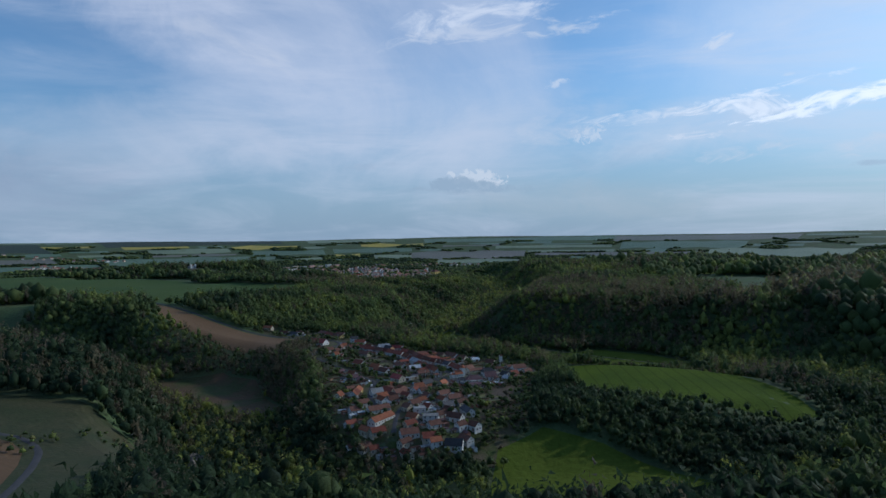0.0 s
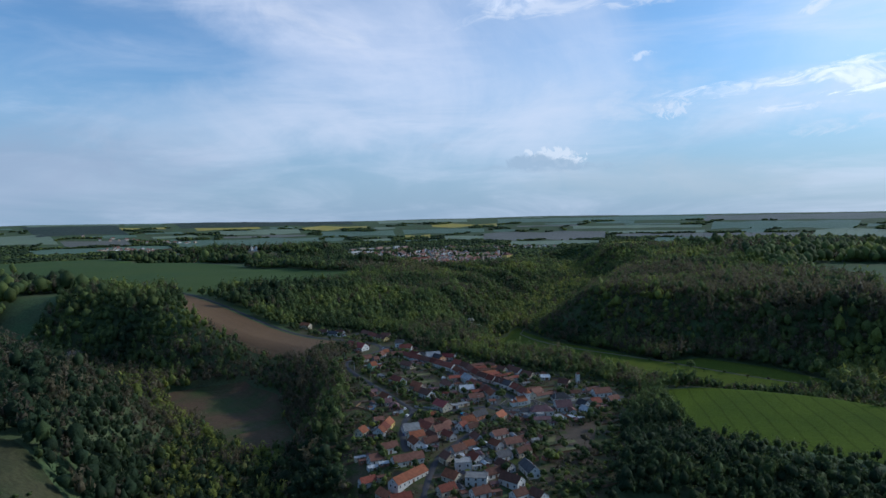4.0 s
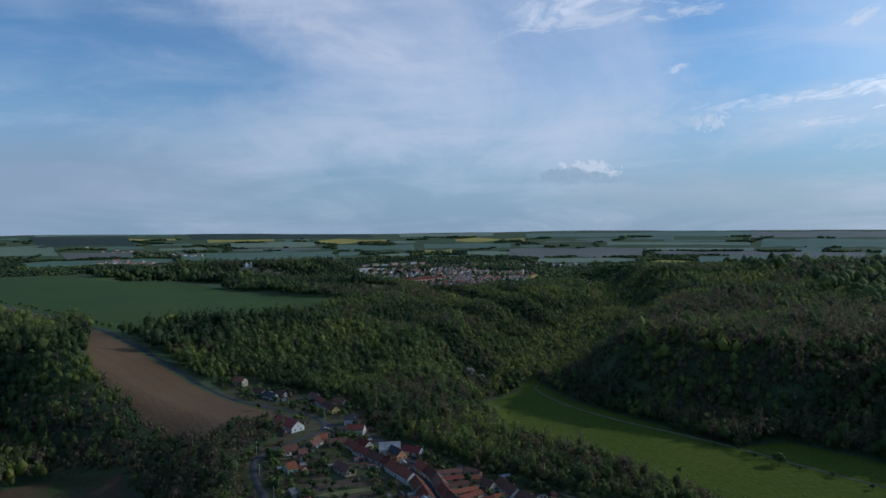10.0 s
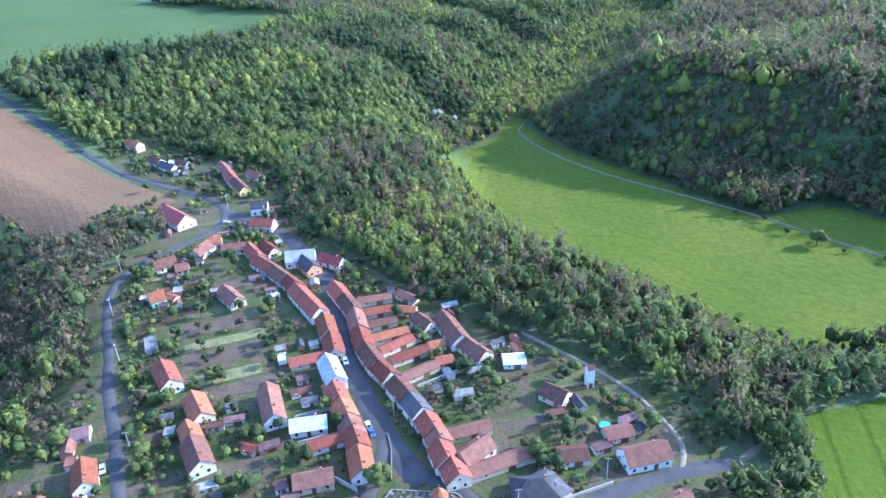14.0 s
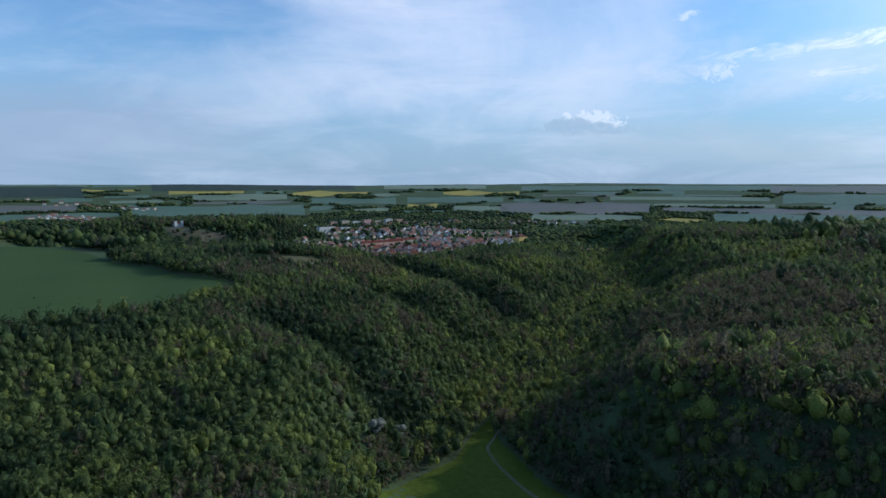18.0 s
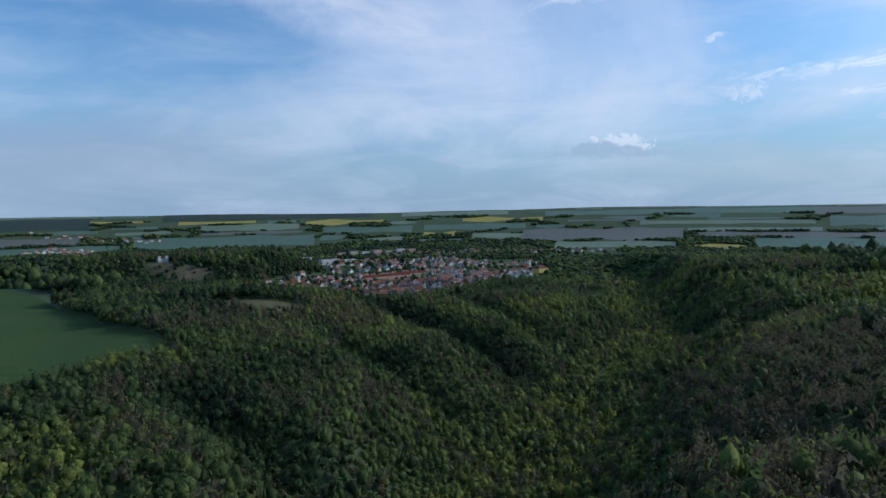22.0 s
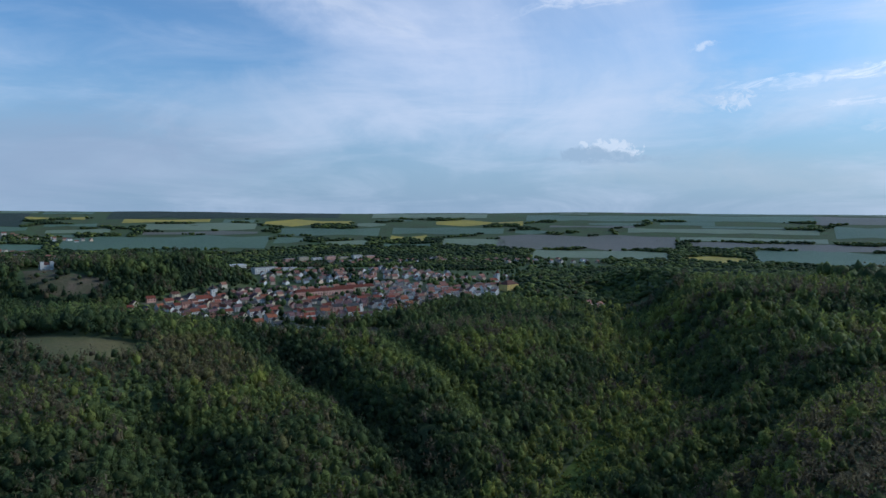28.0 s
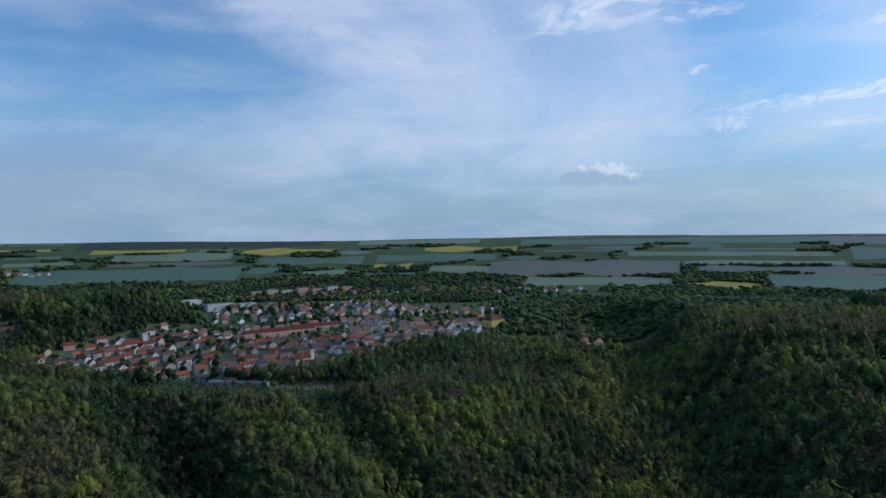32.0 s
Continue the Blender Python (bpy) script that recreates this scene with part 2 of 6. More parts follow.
def foliage(name, stops, bump=0.6):
    """Leaves: the kind of tree, with the woods' painted shade, is in the mesh's attribute 'kind_of_tree'."""
    m = bpy.data.materials.new(name)
    m.use_nodes = True
    k = Nodes(m.node_tree)
    t = k.add("ShaderNodeAttribute", attribute_name="kind_of_tree").outputs["Fac"]
    ramp = k.add("ShaderNodeValToRGB", {0: t})
    els = ramp.color_ramp.elements
    els[0].position, els[0].color = stops[0][0], rgb(stops[0][1])
    els[1].position, els[1].color = stops[-1][0], rgb(stops[-1][1])
    for at, c in stops[1:-1]:
        els.new(at).color = rgb(c)
    p = k.add("ShaderNodeTexCoord").outputs["Object"]
    n = k.noise(p, 1.3, 6.0, 0.75)
    isl = k.add("ShaderNodeNewGeometry").outputs["Random Per Island"]
    s = k.math("MULTIPLY", k.span(n, 0.3, 0.7, 0.55, 1.45), k.span(isl, 0.0, 1.0, 0.75, 1.25))
    comb = k.add("ShaderNodeCombineXYZ", {0: s, 1: s, 2: s}).outputs[0]
    col = k.add("ShaderNodeVectorMath", {0: ramp.outputs[0], 1: comb}, operation="MULTIPLY").outputs[0]
    bs = k.add("ShaderNodeBsdfPrincipled", {"Base Color": col, "Roughness": 0.7, "Specular IOR Level": 0.15})
    bn = k.add("ShaderNodeBump", {"Height": n, "Strength": bump, "Distance": 1.0})
    k.put(bs.inputs["Normal"], bn.outputs[0])
    # young leaves let light through
    thin = k.add("ShaderNodeBsdfTranslucent", {"Color": col})
    leaf = k.add("ShaderNodeMixShader", {0: 0.45})
    k.put(leaf.inputs[1], bs.outputs[0]), k.put(leaf.inputs[2], thin.outputs[0])
    k.put(k.add("ShaderNodeOutputMaterial").inputs[0], leaf.outputs[0])
    MATS[name] = m
    return m


GRASS = mat("rough_grass", (0.072, 0.108, 0.044), (0.074, 0.086, 0.042), scale=0.02, fine=0.35, rough=0.8, spec=0.1)
LEAVES = foliage("leaves", [(0.0, (0.034, 0.056, 0.026)), (0.3, (0.086, 0.118, 0.040)), (0.55, (0.150, 0.182, 0.052)), (0.72, (0.235, 0.255, 0.052)), (0.8, (0.165, 0.138, 0.070)), (0.9, (0.128, 0.106, 0.068)), (0.96, (0.11, 0.092, 0.064)), (1.0, (0.45, 0.47, 0.38))])
MEADOW = mat("meadow_grass", (0.072, 0.098, 0.014), (0.090, 0.112, 0.018), rough=0.9, spec=0.03, scale=0.016, fine=0.25, var=0.24, rows=(-38, 19, 0.07))
WHEAT = mat("young_wheat", (0.056, 0.092, 0.030), (0.068, 0.098, 0.030), rough=0.9, spec=0.05, scale=0.006, fine=0.3, var=0.15, rows=(30, 24, 0.10))
CROP = mat("young_crop", (0.068, 0.098, 0.011), (0.052, 0.080, 0.010), rough=0.9, spec=0.03, scale=0.02, fine=0.4, var=0.2, rows=(86, 13, 0.3))
SOIL = mat("ploughed_soil", (0.155, 0.092, 0.047), (0.125, 0.074, 0.038), scale=0.012, fine=0.5, var=0.18, rows=(-27, 14, 0.10))
DARKSOIL = mat("garden_soil", (0.105, 0.075, 0.054), (0.075, 0.058, 0.038), scale=0.2, fine=1.2, var=0.3, rows=(35, 1.6, 0.3))
RAPE = mat("rapeseed_bloom", (0.40, 0.31, 0.06), (0.30, 0.25, 0.06), scale=0.01, fine=0.2, var=0.15)
DRY = mat("dry_grass", (0.058, 0.055, 0.026), (0.036, 0.045, 0.018), scale=0.03, fine=0.4)
LAWN = mat("garden_lawn", (0.045, 0.066, 0.014), (0.088, 0.068, 0.042), scale=0.11, fine=0.8, var=0.45)
ASPHALT = mat("asphalt", (0.068, 0.065, 0.067), (0.05, 0.048, 0.05), scale=0.15, fine=2.0, var=0.2, bump=0.2)
GRAVEL = mat("gravel", (0.215, 0.18, 0.13), (0.15, 0.13, 0.09), scale=0.2, fine=2.0)
WATER = mat("water", (0.05, 0.08, 0.09), rough=0.08, bump=0.05, spec=0.5)
ROCK = mat("rock", (0.22, 0.18, 0.15), (0.15, 0.12, 0.1), scale=0.1, fine=0.6, bump=0.8)
WALLS = {n: mat("plaster_" + n, c, tuple(v * 0.82 for v in c), scale=0.35, fine=2.5, var=0.15, bump=0.15, spread=0.08) for n, c in dict(white=(0.62, 0.595, 0.55), cream=(0.52, 0.44, 0.32), grey=(0.40, 0.38, 0.36), yellow=(0.66, 0.48, 0.16), green=(0.30, 0.50, 0.32), orange=(0.60, 0.30, 0.14), brick=(0.36, 0.17, 0.11), pink=(0.62, 0.36, 0.28)).items()}
ROOFS = {n: mat("roof_" + n, c, tuple(v * 0.68 for v in c), rough=0.75, scale=0.5, fine=2.2, var=0.25, bump=0.5, spread=0.3, rows=(0, 0.9, 0.12)) for n, c in dict(red=(0.215, 0.066, 0.043), orange=(0.28, 0.098, 0.050), brown=(0.165, 0.078, 0.055), crimson=(0.36, 0.09, 0.078), plum=(0.15, 0.085, 0.085), slate=(0.085, 0.082, 0.085), grey=(0.26, 0.25, 0.235), white=(0.46, 0.46, 0.46)).items()}
GLASS = mat("window_glass", (0.03, 0.035, 0.04), rough=0.12, bump=0.0, spec=0.6)
FRAME = mat("painted_frame", (0.7, 0.68, 0.64), var=0.1, bump=0.1, rough=0.5)
DOOR = mat("door_wood", (0.17, 0.10, 0.06), scale=1.5, fine=6, spread=0.3)
BARK = mat("bark", (0.11, 0.085, 0.06), scale=1, fine=4, bump=0.8)
BRICK = mat("chimney_brick", (0.33, 0.16, 0.11), scale=2, fine=8, spread=0.2)
STONE = mat("stone", (0.21, 0.195, 0.17), scale=0.6, fine=3)
CONCRETE = mat("concrete", (0.38, 0.37, 0.35), scale=0.4, fine=3, var=0.2)
METAL = mat("metal", (0.45, 0.46, 0.48), rough=0.4, metal=0.7, var=0.1)
TIMBER = mat("timber", (0.24, 0.15, 0.09), scale=1.0, fine=5, spread=0.25)


# ---------------------------------------------------------------- plan: the lie of the land
S = 0.89  # metres to one unit of the plan

def smooth(v, a, b):
    t = np.clip((v - a) / (b - a), 0, 1)
    return t * t * (3 - 2 * t)


def near_line(x, y, pts, values=None):
    """Distance to a polyline, and a value that runs along it."""
    best = np.full(np.shape(x), 1e9)
    got = np.zeros(np.shape(x))
    for i in range(len(pts) - 1):
        (ax, ay), (bx, by) = pts[i], pts[i + 1]
        dx, dy = bx - ax, by - ay
        t = np.clip(((x - ax) * dx + (y - ay) * dy) / (dx * dx + dy * dy), 0, 1)
        d = np.hypot(x - ax - t * dx, y - ay - t * dy)
        if values is not None:
            got = np.where(d < best, values[i] + t * (values[i + 1] - values[i]), got)
        best = np.minimum(best, d)
    return best, got


def inside(x, y, poly):
    r = np.zeros(np.shape(x), bool)
    for (ax, ay), (bx, by) in zip(poly, poly[1:] + poly[:1]):
        if ay != by:
            r ^= ((ay > y) != (by > y)) & (x < (bx - ax) * (y - ay) / (by - ay) + ax)
    return r


def waves(x, y, size):
    """Soft rolling ground."""
    return (np.sin(x / size + 1.3) * np.cos(y / size * 0.83 + 0.4) + 0.6 * np.sin(x / size * 1.9 - y / size * 1.3 + 2.1) + 0.35 * np.sin(y / size * 3.1 + x / size * 2.3)) / 1.6


RIVER = [(170, 2520), (160, 2300), (165, 2100), (180, 1925), (165, 1790), (115, 1670), (62, 1520), (36, 1380), (5, 1270), (10, 1150), (100, 1028), (215, 955), (355, 900), (510, 800), (525, 640), (400, 500), (215, 440), (90, 440), (0, 425), (-90, 440), (-170, 530), (-220, 640), (-245, 730), (-316, 790), (-432, 848), (-566, 900), (-800, 900), (-1300, 850)]
FLAT = [16, 14, 14, 14, 14, 18, 20, 20, 24, 48, 86, 97, 84, 50, 40, 44, 55, 55, 40, 30, 30, 30, 42, 46, 36, 30, 25, 25]
RISE = [110, 110, 120, 130, 150, 150, 150, 140, 120, 90, 75, 75, 80, 110, 140, 110, 100, 95, 80, 80, 80, 75, 80, 95, 105, 110, 120, 120]
SIDES = [[(-236, 1792), (-196, 1772), (-89, 1675), (0, 1590), (60, 1530)], [(-165, 1925), (-110, 1870), (-39, 1790), (35, 1693), (100, 1640)], [(-200, 1575), (-128, 1514), (-60, 1465), (40, 1410)], [(-210, 1330), (-90, 1250), (0, 1190)], [(480, 1840), (293, 1716), (169, 1604), (70, 1540)], [(420, 1380), (240, 1330), (60, 1300)], [(560, 1180), (400, 1130), (230, 1040)], [(500, 2100), (353, 2053), (250, 2030), (180, 1990)]]
LOOP = [(-950, 1960), (-760, 2020), (-600, 2020), (-430, 2000), (-300, 1985), (-190, 2040), (-110, 2170), (-30, 2330), (150, 2400)]
SPUR = [(-150, 935), (-60, 800), (10, 700), (0, 530)]
TOWN = [(-640, 2140), (-600, 2075), (-430, 2045), (-300, 2060), (-205, 2110), (-165, 2190), (-110, 2330), (-40, 2420), (-60, 2520), (-300, 2520), (-460, 2420), (-580, 2350)]


def raw_height(x, y):
    x, y = np.asarray(x, float), np.asarray(y, float)
    plateau = 46 + 3.0 * waves(x, y, 210) + 5.0 * waves(y - 200, x, 88) * smooth(np.hypot(x - 60, y - 1650), 900, 500) - 10 * smooth(y, 2100, 2700)
    plateau = plateau - 27 * smooth(x, -330, -120) * (1 - smooth(x, 120, 260)) * smooth(y, 1100, 1330)
    plateau = plateau - 16 * smooth(x, 60, 260) * (1 - smooth(y, 1500, 2100)) - 22 * (1 - smooth(y, 420, 900)) * smooth(-x, 100, 300)
    d, along = near_line(x, y, SPUR, [4, 0, -4, -8])
    lift = smooth(d, 95, 390)
    east = smooth(x, 40, 160) * (1 - smooth(x, 420, 560)) * (1 - smooth(y, 840, 960)) * smooth(y, 430, 560)
    z = along * (1 - lift) + plateau * lift
    z = z * (1 - east) + (-7 - 0.02 * (x - 60)) * east
    d, w = near_line(x, y, RIVER, FLAT)
    _, rise = near_line(x, y, RIVER, RISE)
    floor = -36 + 18 * smooth(y, 1250, 1750) + 0.6 * waves(x, y, 60)
    cut = smooth(d + 9 * waves(x, y, 75), w, w + rise)
    z = np.where(cut < 1, np.minimum(z, floor + np.maximum(z - floor, 0) * cut), z)
    d, rise = near_line(x, y, LOOP, [150, 190, 210, 210, 190, 170, 140, 120, 120])
    cut = smooth(d + 8 * waves(x, y, 90), 26, 26 + rise)
    z = np.where(cut < 1, np.minimum(z, -13 + np.maximum(z + 13, 0) * cut), z)
    for s in SIDES:
        d, deep = near_line(x, y, s, np.linspace(13, 30, len(s)))
        z = z - np.minimum(deep, np.maximum(z - floor, 0)) * (1 - smooth(d, 0, 42))
    d = np.hypot((x + 330) / 1.35, y - 2260)
    basin = (1 - smooth(d, 190, 480)) * smooth(y, 1760, 2050)
    z = z * (1 - basin) + (-6 + 0.02 * (y - 2100)) * basin
    d, _ = near_line(x, y, [(-1040, 2150), (-830, 2185), (-740, 2270), (-700, 2380)])
    z = z + np.maximum(56 - z, 0) * (1 - smooth(d, 35, 170))
    r = np.hypot(x - 60, y - 700)
    far = np.interp(r, [1900, 2250, 2600, 3000, 3300, 3700, 4000, 4150, 4600], [6, 6, 27, 58, 94, 126, 142, 140, 60])
    ang = np.arctan2(x - 60, y - 700)
    far = far + smooth(r, 2700, 4000) * (3.0 * np.sin(ang * 9 + 1) + 2.0 * np.sin(ang * 23) + 7 * smooth(-ang, 0.42, 0.6)) + 2.5 * waves(x, y, 330)
    f = smooth(r, 1850, 2300)
    return z * (1 - f) + far * f


def axis(lo, hi, a, b, step):
    mid = list(np.arange(a, b + 0.1, step))
    up, s = [], step
    v = mid[-1]
    while v < hi:
        s = min(s * 1.13, 120)
        v += s
        up.append(v)
    dn, s, v = [], step, mid[0]
    while v > lo:
        s = min(s * 1.13, 120)
        v -= s
        dn.append(v)
    return np.array(dn[::-1] + mid + up)


GX = axis(-6200, 5200, -560, 480, 9.0)
GY = axis(-500, 5600, 330, 2520, 9.0)
GZ = raw_height(*np.meshgrid(GX, GY, indexing="ij"))


def height(x, y):
    """The ground's height, exactly on the ground's own triangles."""
    x, y = np.asarray(x, float), np.asarray(y, float)
    i = np.clip(np.searchsorted(GX, x) - 1, 0, len(GX) - 2)
    j = np.clip(np.searchsorted(GY, y) - 1, 0, len(GY) - 2)
    u, v = (x - GX[i]) / (GX[i + 1] - GX[i]), (y - GY[j]) / (GY[j + 1] - GY[j])
    a, b, c, d = GZ[i, j], GZ[i + 1, j], GZ[i + 1, j + 1], GZ[i, j + 1]
    return np.where(u > v, a + u * (b - a) + v * (c - b), a + v * (d - a) + u * (c - d))


def fast_mesh(name, verts, faces, smooth_faces=False):
    """A mesh from arrays; all faces have the same number of corners."""
    me = bpy.data.meshes.new(name)
    n, (f, c) = len(verts), faces.shape
    me.vertices.add(n), me.loops.add(f * c), me.polygons.add(f)
    me.vertices.foreach_set("co", np.ascontiguousarray(verts, np.float32).ravel())
    me.loops.foreach_set("vertex_index", np.ascontiguousarray(faces, np.int32).ravel())
    me.polygons.foreach_set("loop_start", np.arange(0, f * c, c, dtype=np.int32))
    me.polygons.foreach_set("use_smooth", np.full(f, smooth_faces, bool))
    me.update(calc_edges=True)
    return me


def build_ground():
    nx, ny = len(GX), len(GY)
    X, Y = np.meshgrid(GX, GY, indexing="ij")
    verts = np.stack([X.ravel(), Y.ravel(), GZ.ravel()], 1) * S
    i, j = np.meshgrid(np.arange(nx - 1), np.arange(ny - 1), indexing="ij")
    a = (i * ny + j).ravel()
    b, c, d = a + ny, a + ny + 1, a + 1
    faces = np.concatenate([np.stack([a, b, c], 1), np.stack([a, c, d], 1)])
    me = fast_mesh("ground", verts, faces, True)
    me.materials.append(GRASS)
    tagged(new("ground", me), "rolling spring grassland cut by a wooded river valley", "ground", kind="structure")


build_ground()


def patch(name, poly, material, label, lift=0.15, category="field"):
    """A field, yard or path that lies on the ground, cut along the ground's own lines."""
    bm = bmesh.new()
    bm.faces.new([bm.verts.new((x, y, 0)) for x, y in poly])
    xs, ys = [p[0] for p in poly], [p[1] for p in poly]
    for g, lo, hi, n in ((GX, min(xs), max(xs), (1, 0, 0)), (GY, min(ys), max(ys), (0, 1, 0))):
        for v in g[(g > lo) & (g < hi)]:
            bmesh.ops.bisect_plane(bm, geom=bm.verts[:] + bm.edges[:] + bm.faces[:], plane_co=(v, v, 0), plane_no=n)
    bmesh.ops.triangulate(bm, faces=bm.faces[:])
    hs = height(np.array([v.co.x for v in bm.verts]), np.array([v.co.y for v in bm.verts]))
    for v, h in zip(bm.verts, hs):
        v.co = Vector((v.co.x, v.co.y, h + lift)) * S
    bmesh.ops.recalc_face_normals(bm, faces=bm.faces[:])
    if sum(f.normal.z for f in bm.faces) < 0:
        bmesh.ops.reverse_faces(bm, faces=bm.faces[:])
    me = bpy.data.meshes.new(name)
    bm.to_mesh(me), bm.free()
    me.materials.append(material)
    return tagged(new(name, me), label, category, kind="structure")


def strip(name, line, wide, material, label, lift=0.5, category="road", step=4.0):
    """A road along a line, draped on the ground, with slightly raised edges."""
    pts = [Vector((x, y)) for x, y in line]
    fine = []
    for k in range(len(pts) - 1):
        p0, p1, p2, p3 = pts[max(k - 1, 0)], pts[k], pts[k + 1], pts[min(k + 2, len(pts) - 1)]
        n = max(2, int((p2 - p1).length / step))
        for q in range(n):
            t = q / n
            fine.append(0.5 * ((2 * p1) + (p2 - p0) * t + (2 * p0 - 5 * p1 + 4 * p2 - p3) * t * t + (3 * p1 - p0 - 3 * p2 + p3) * t ** 3))
    fine.append(pts[-1])
    verts, faces = [], []
    cols = 5
    for k, p in enumerate(fine):
        way = (fine[min(k + 1, len(fine) - 1)] - fine[max(k - 1, 0)]).normalized()
        side = Vector((-way.y, way.x))
        for c in range(cols):
            q = p + side * wide * (c / (cols - 1) - 0.5)
            verts.append((q.x, q.y, float(height(q.x, q.y)) + lift - (0.5 if c in (0, cols - 1) else 0)))
        if k:
            for c in range(cols - 1):
                a = (k - 1) * cols + c
                faces.append((a + 1, a, a + cols, a + cols + 1))
    me = fast_mesh(name, np.array(verts) * S, np.array(faces), True)
    me.materials.append(material)
    return tagged(new(name, me), label, category, kind="structure")


FIELDS = {
    "wheat": [(-1650, 2130), (-1340, 2064), (-1000, 1880), (-733, 1736), (-558, 1609), (-430, 1515), (-341, 1476), (-275, 1414), (-292, 1385), (-330, 1270), (-355, 1225), (-400, 1195), (-425, 1175), (-440, 1090), (-530, 1135), (-789, 1310), (-1031, 1434), (-1700, 1700)],
    "plough": [(-505, 1105), (-450, 1070), (-360, 1022), (-289, 982), (-242, 956), (-205, 938), (-186, 925), (-196, 915), (-221, 866), (-300, 905), (-344, 938), (-394, 965), (-440, 1010)],
    "plough2": [(-1700, 1650), (-1031, 1420), (-789, 1296), (-540, 1126), (-560, 1105), (-700, 1160), (-1000, 1260), (-1700, 1480)],
    "meadow": [(-46, 1113), (-24, 1068), (21, 990), (88, 912), (125, 882), (178, 862), (240, 866), (300, 875), (352, 890), (350, 935), (318, 985), (275, 1018), (248, 1040), (222, 1030), (200, 1020), (162, 1052), (123, 1095), (60, 1160), (25, 1225), (12, 1272), (2, 1240), (-5, 1190), (-30, 1150)],
    "crop": [(146, 656), (138, 700), (139, 727), (144, 776), (185, 793), (228, 797), (298, 792), (322, 755), (337, 713), (350, 640), (349, 600), (309, 582), (223, 621)],
    "meadow2": [(25, 440), (42, 521), (83, 553), (130, 535), (170, 505), (215, 470), (210, 400), (100, 365), (10, 375)],
    "bottom": [(-383, 830), (-370, 847), (-348, 864), (-291, 859), (-231, 801), (-204, 748), (-171, 689), (-153, 650), (-191, 659), (-223, 673)],
    "hill": [(-420, 520), (-300, 535), (-232, 505), (-198, 420), (-182, 340), (-150, 240), (-170, 150), (-330, 130), (-600, 240), (-560, 480)],
    "clearing": [(-405, 1650), (-390, 1684), (-335, 1682), (-272, 1688), (-258, 1648), (-290, 1606), (-350, 1622)],
    "upland": [(345, 1990), (400, 2035), (490, 2108), (600, 2135), (720, 2150), (720, 2085), (560, 2060), (430, 1998), (380, 1968)],
    "upland2": [(450, 1672), (530, 1715), (640, 1810), (800, 1880), (820, 1800), (640, 1740), (500, 1660)],
    "glade": [(82, 1585), (95, 1640), (122, 1716), (140, 1690), (120, 1630), (100, 1575)],
}
VILLAGE = [(-118, 590), (-122, 660), (-135, 720), (-150, 775), (-178, 820), (-178, 850), (-165, 885), (-215, 880), (-225, 905), (-200, 925), (-300, 1010), (-275, 1035), (-200, 1005), (-135, 985), (-105, 910), (-60, 872), (-20, 845), (30, 815), (85, 795), (112, 765), (112, 735), (100, 690), (90, 660), (80, 590), (45, 500), (-50, 495), (-85, 540)]

patch("wheat_field", FIELDS["wheat"], WHEAT, "wide plateau field of young blue-green wheat")
patch("ploughed_field", FIELDS["plough"], SOIL, "bare reddish-brown ploughed field beside the hill road")
patch("ploughed_field", FIELDS["plough2"], SOIL, "long bare brown field along the plateau road")
patch("meadow", FIELDS["meadow"], MEADOW, "bright green hay meadow on the valley floor")
patch("crop_field", FIELDS["crop"], CROP, "green crop field with dark tractor lines")
patch("meadow", FIELDS["meadow2"], MEADOW, "bright green meadow inside the river bend")
patch("fallow_field", FIELDS["bottom"], mat("fallow", (0.10, 0.06, 0.035), (0.05, 0.066, 0.02), scale=0.025, fine=0.3, var=0.25), "half-bare fallow field in the shaded valley", 0.6)
patch("grass_strip", [(-261, 717), (-243, 738), (-213, 754), (-206, 753), (-221, 725), (-246, 702)], LAWN, "green grass strip across the fallow field", 0.8)
patch("dry_pasture", FIELDS["hill"], DRY, "dry hilltop pasture with worn grass")
patch("clearing", FIELDS["clearing"], mat("dry_clearing", (0.135, 0.115, 0.052), (0.095, 0.098, 0.04), scale=0.03, fine=0.4), "pale dry grass clearing in the wood")
patch("hay_field", FIELDS["upland"], MEADOW, "pale green strip of upland meadow")
patch("hay_field", FIELDS["upland2"], MEADOW, "pale green strip of upland meadow")
patch("glade", FIELDS["glade"], mat("glade_grass", (0.085, 0.125, 0.022), scale=0.05, fine=0.4), "yellow-green marshy glade between the trees")
patch("village_green", VILLAGE, LAWN, "rough garden grass between the village houses", 0.1, "grass")

ROADS = {
    "hill": [(-1600, 1560), (-1031, 1427), (-789, 1303), (-520, 1124), (-450, 1078), (-360, 1030), (-289, 990), (-242, 964), (-202, 946), (-165, 930), (-147, 912), (-142, 893)],
    "west": [(-142, 893), (-153, 869), (-164, 848), (-166, 828), (-156, 804), (-136, 775), (-118, 748), (-101, 726), (-85, 703), (-73, 684), (-75, 666), (-73, 640), (-66, 610), (-62, 600)],
    "main": [(-147, 912), (-127, 903), (-102, 889), (-81, 868), (-59, 841), (-41, 808), (-27, 777), (-12, 752), (4, 731), (13, 723)],
    "cross": [(-73, 684), (-45, 687), (-25, 694), (-11, 700), (-3, 692), (16, 691), (33, 699), (53, 712), (74, 727), (97, 740), (118, 748)],
    "church": [(13, 725), (27, 720), (38, 708)], "square": [(-4, 738), (-4, 720), (-7, 702)],
    "lane": [(97, 740), (99, 754), (91, 769), (78, 784), (40, 810)], "south": [(19, 693), (1, 683), (-14, 669), (-22, 640), (-40, 590), (-42, 530)],
}
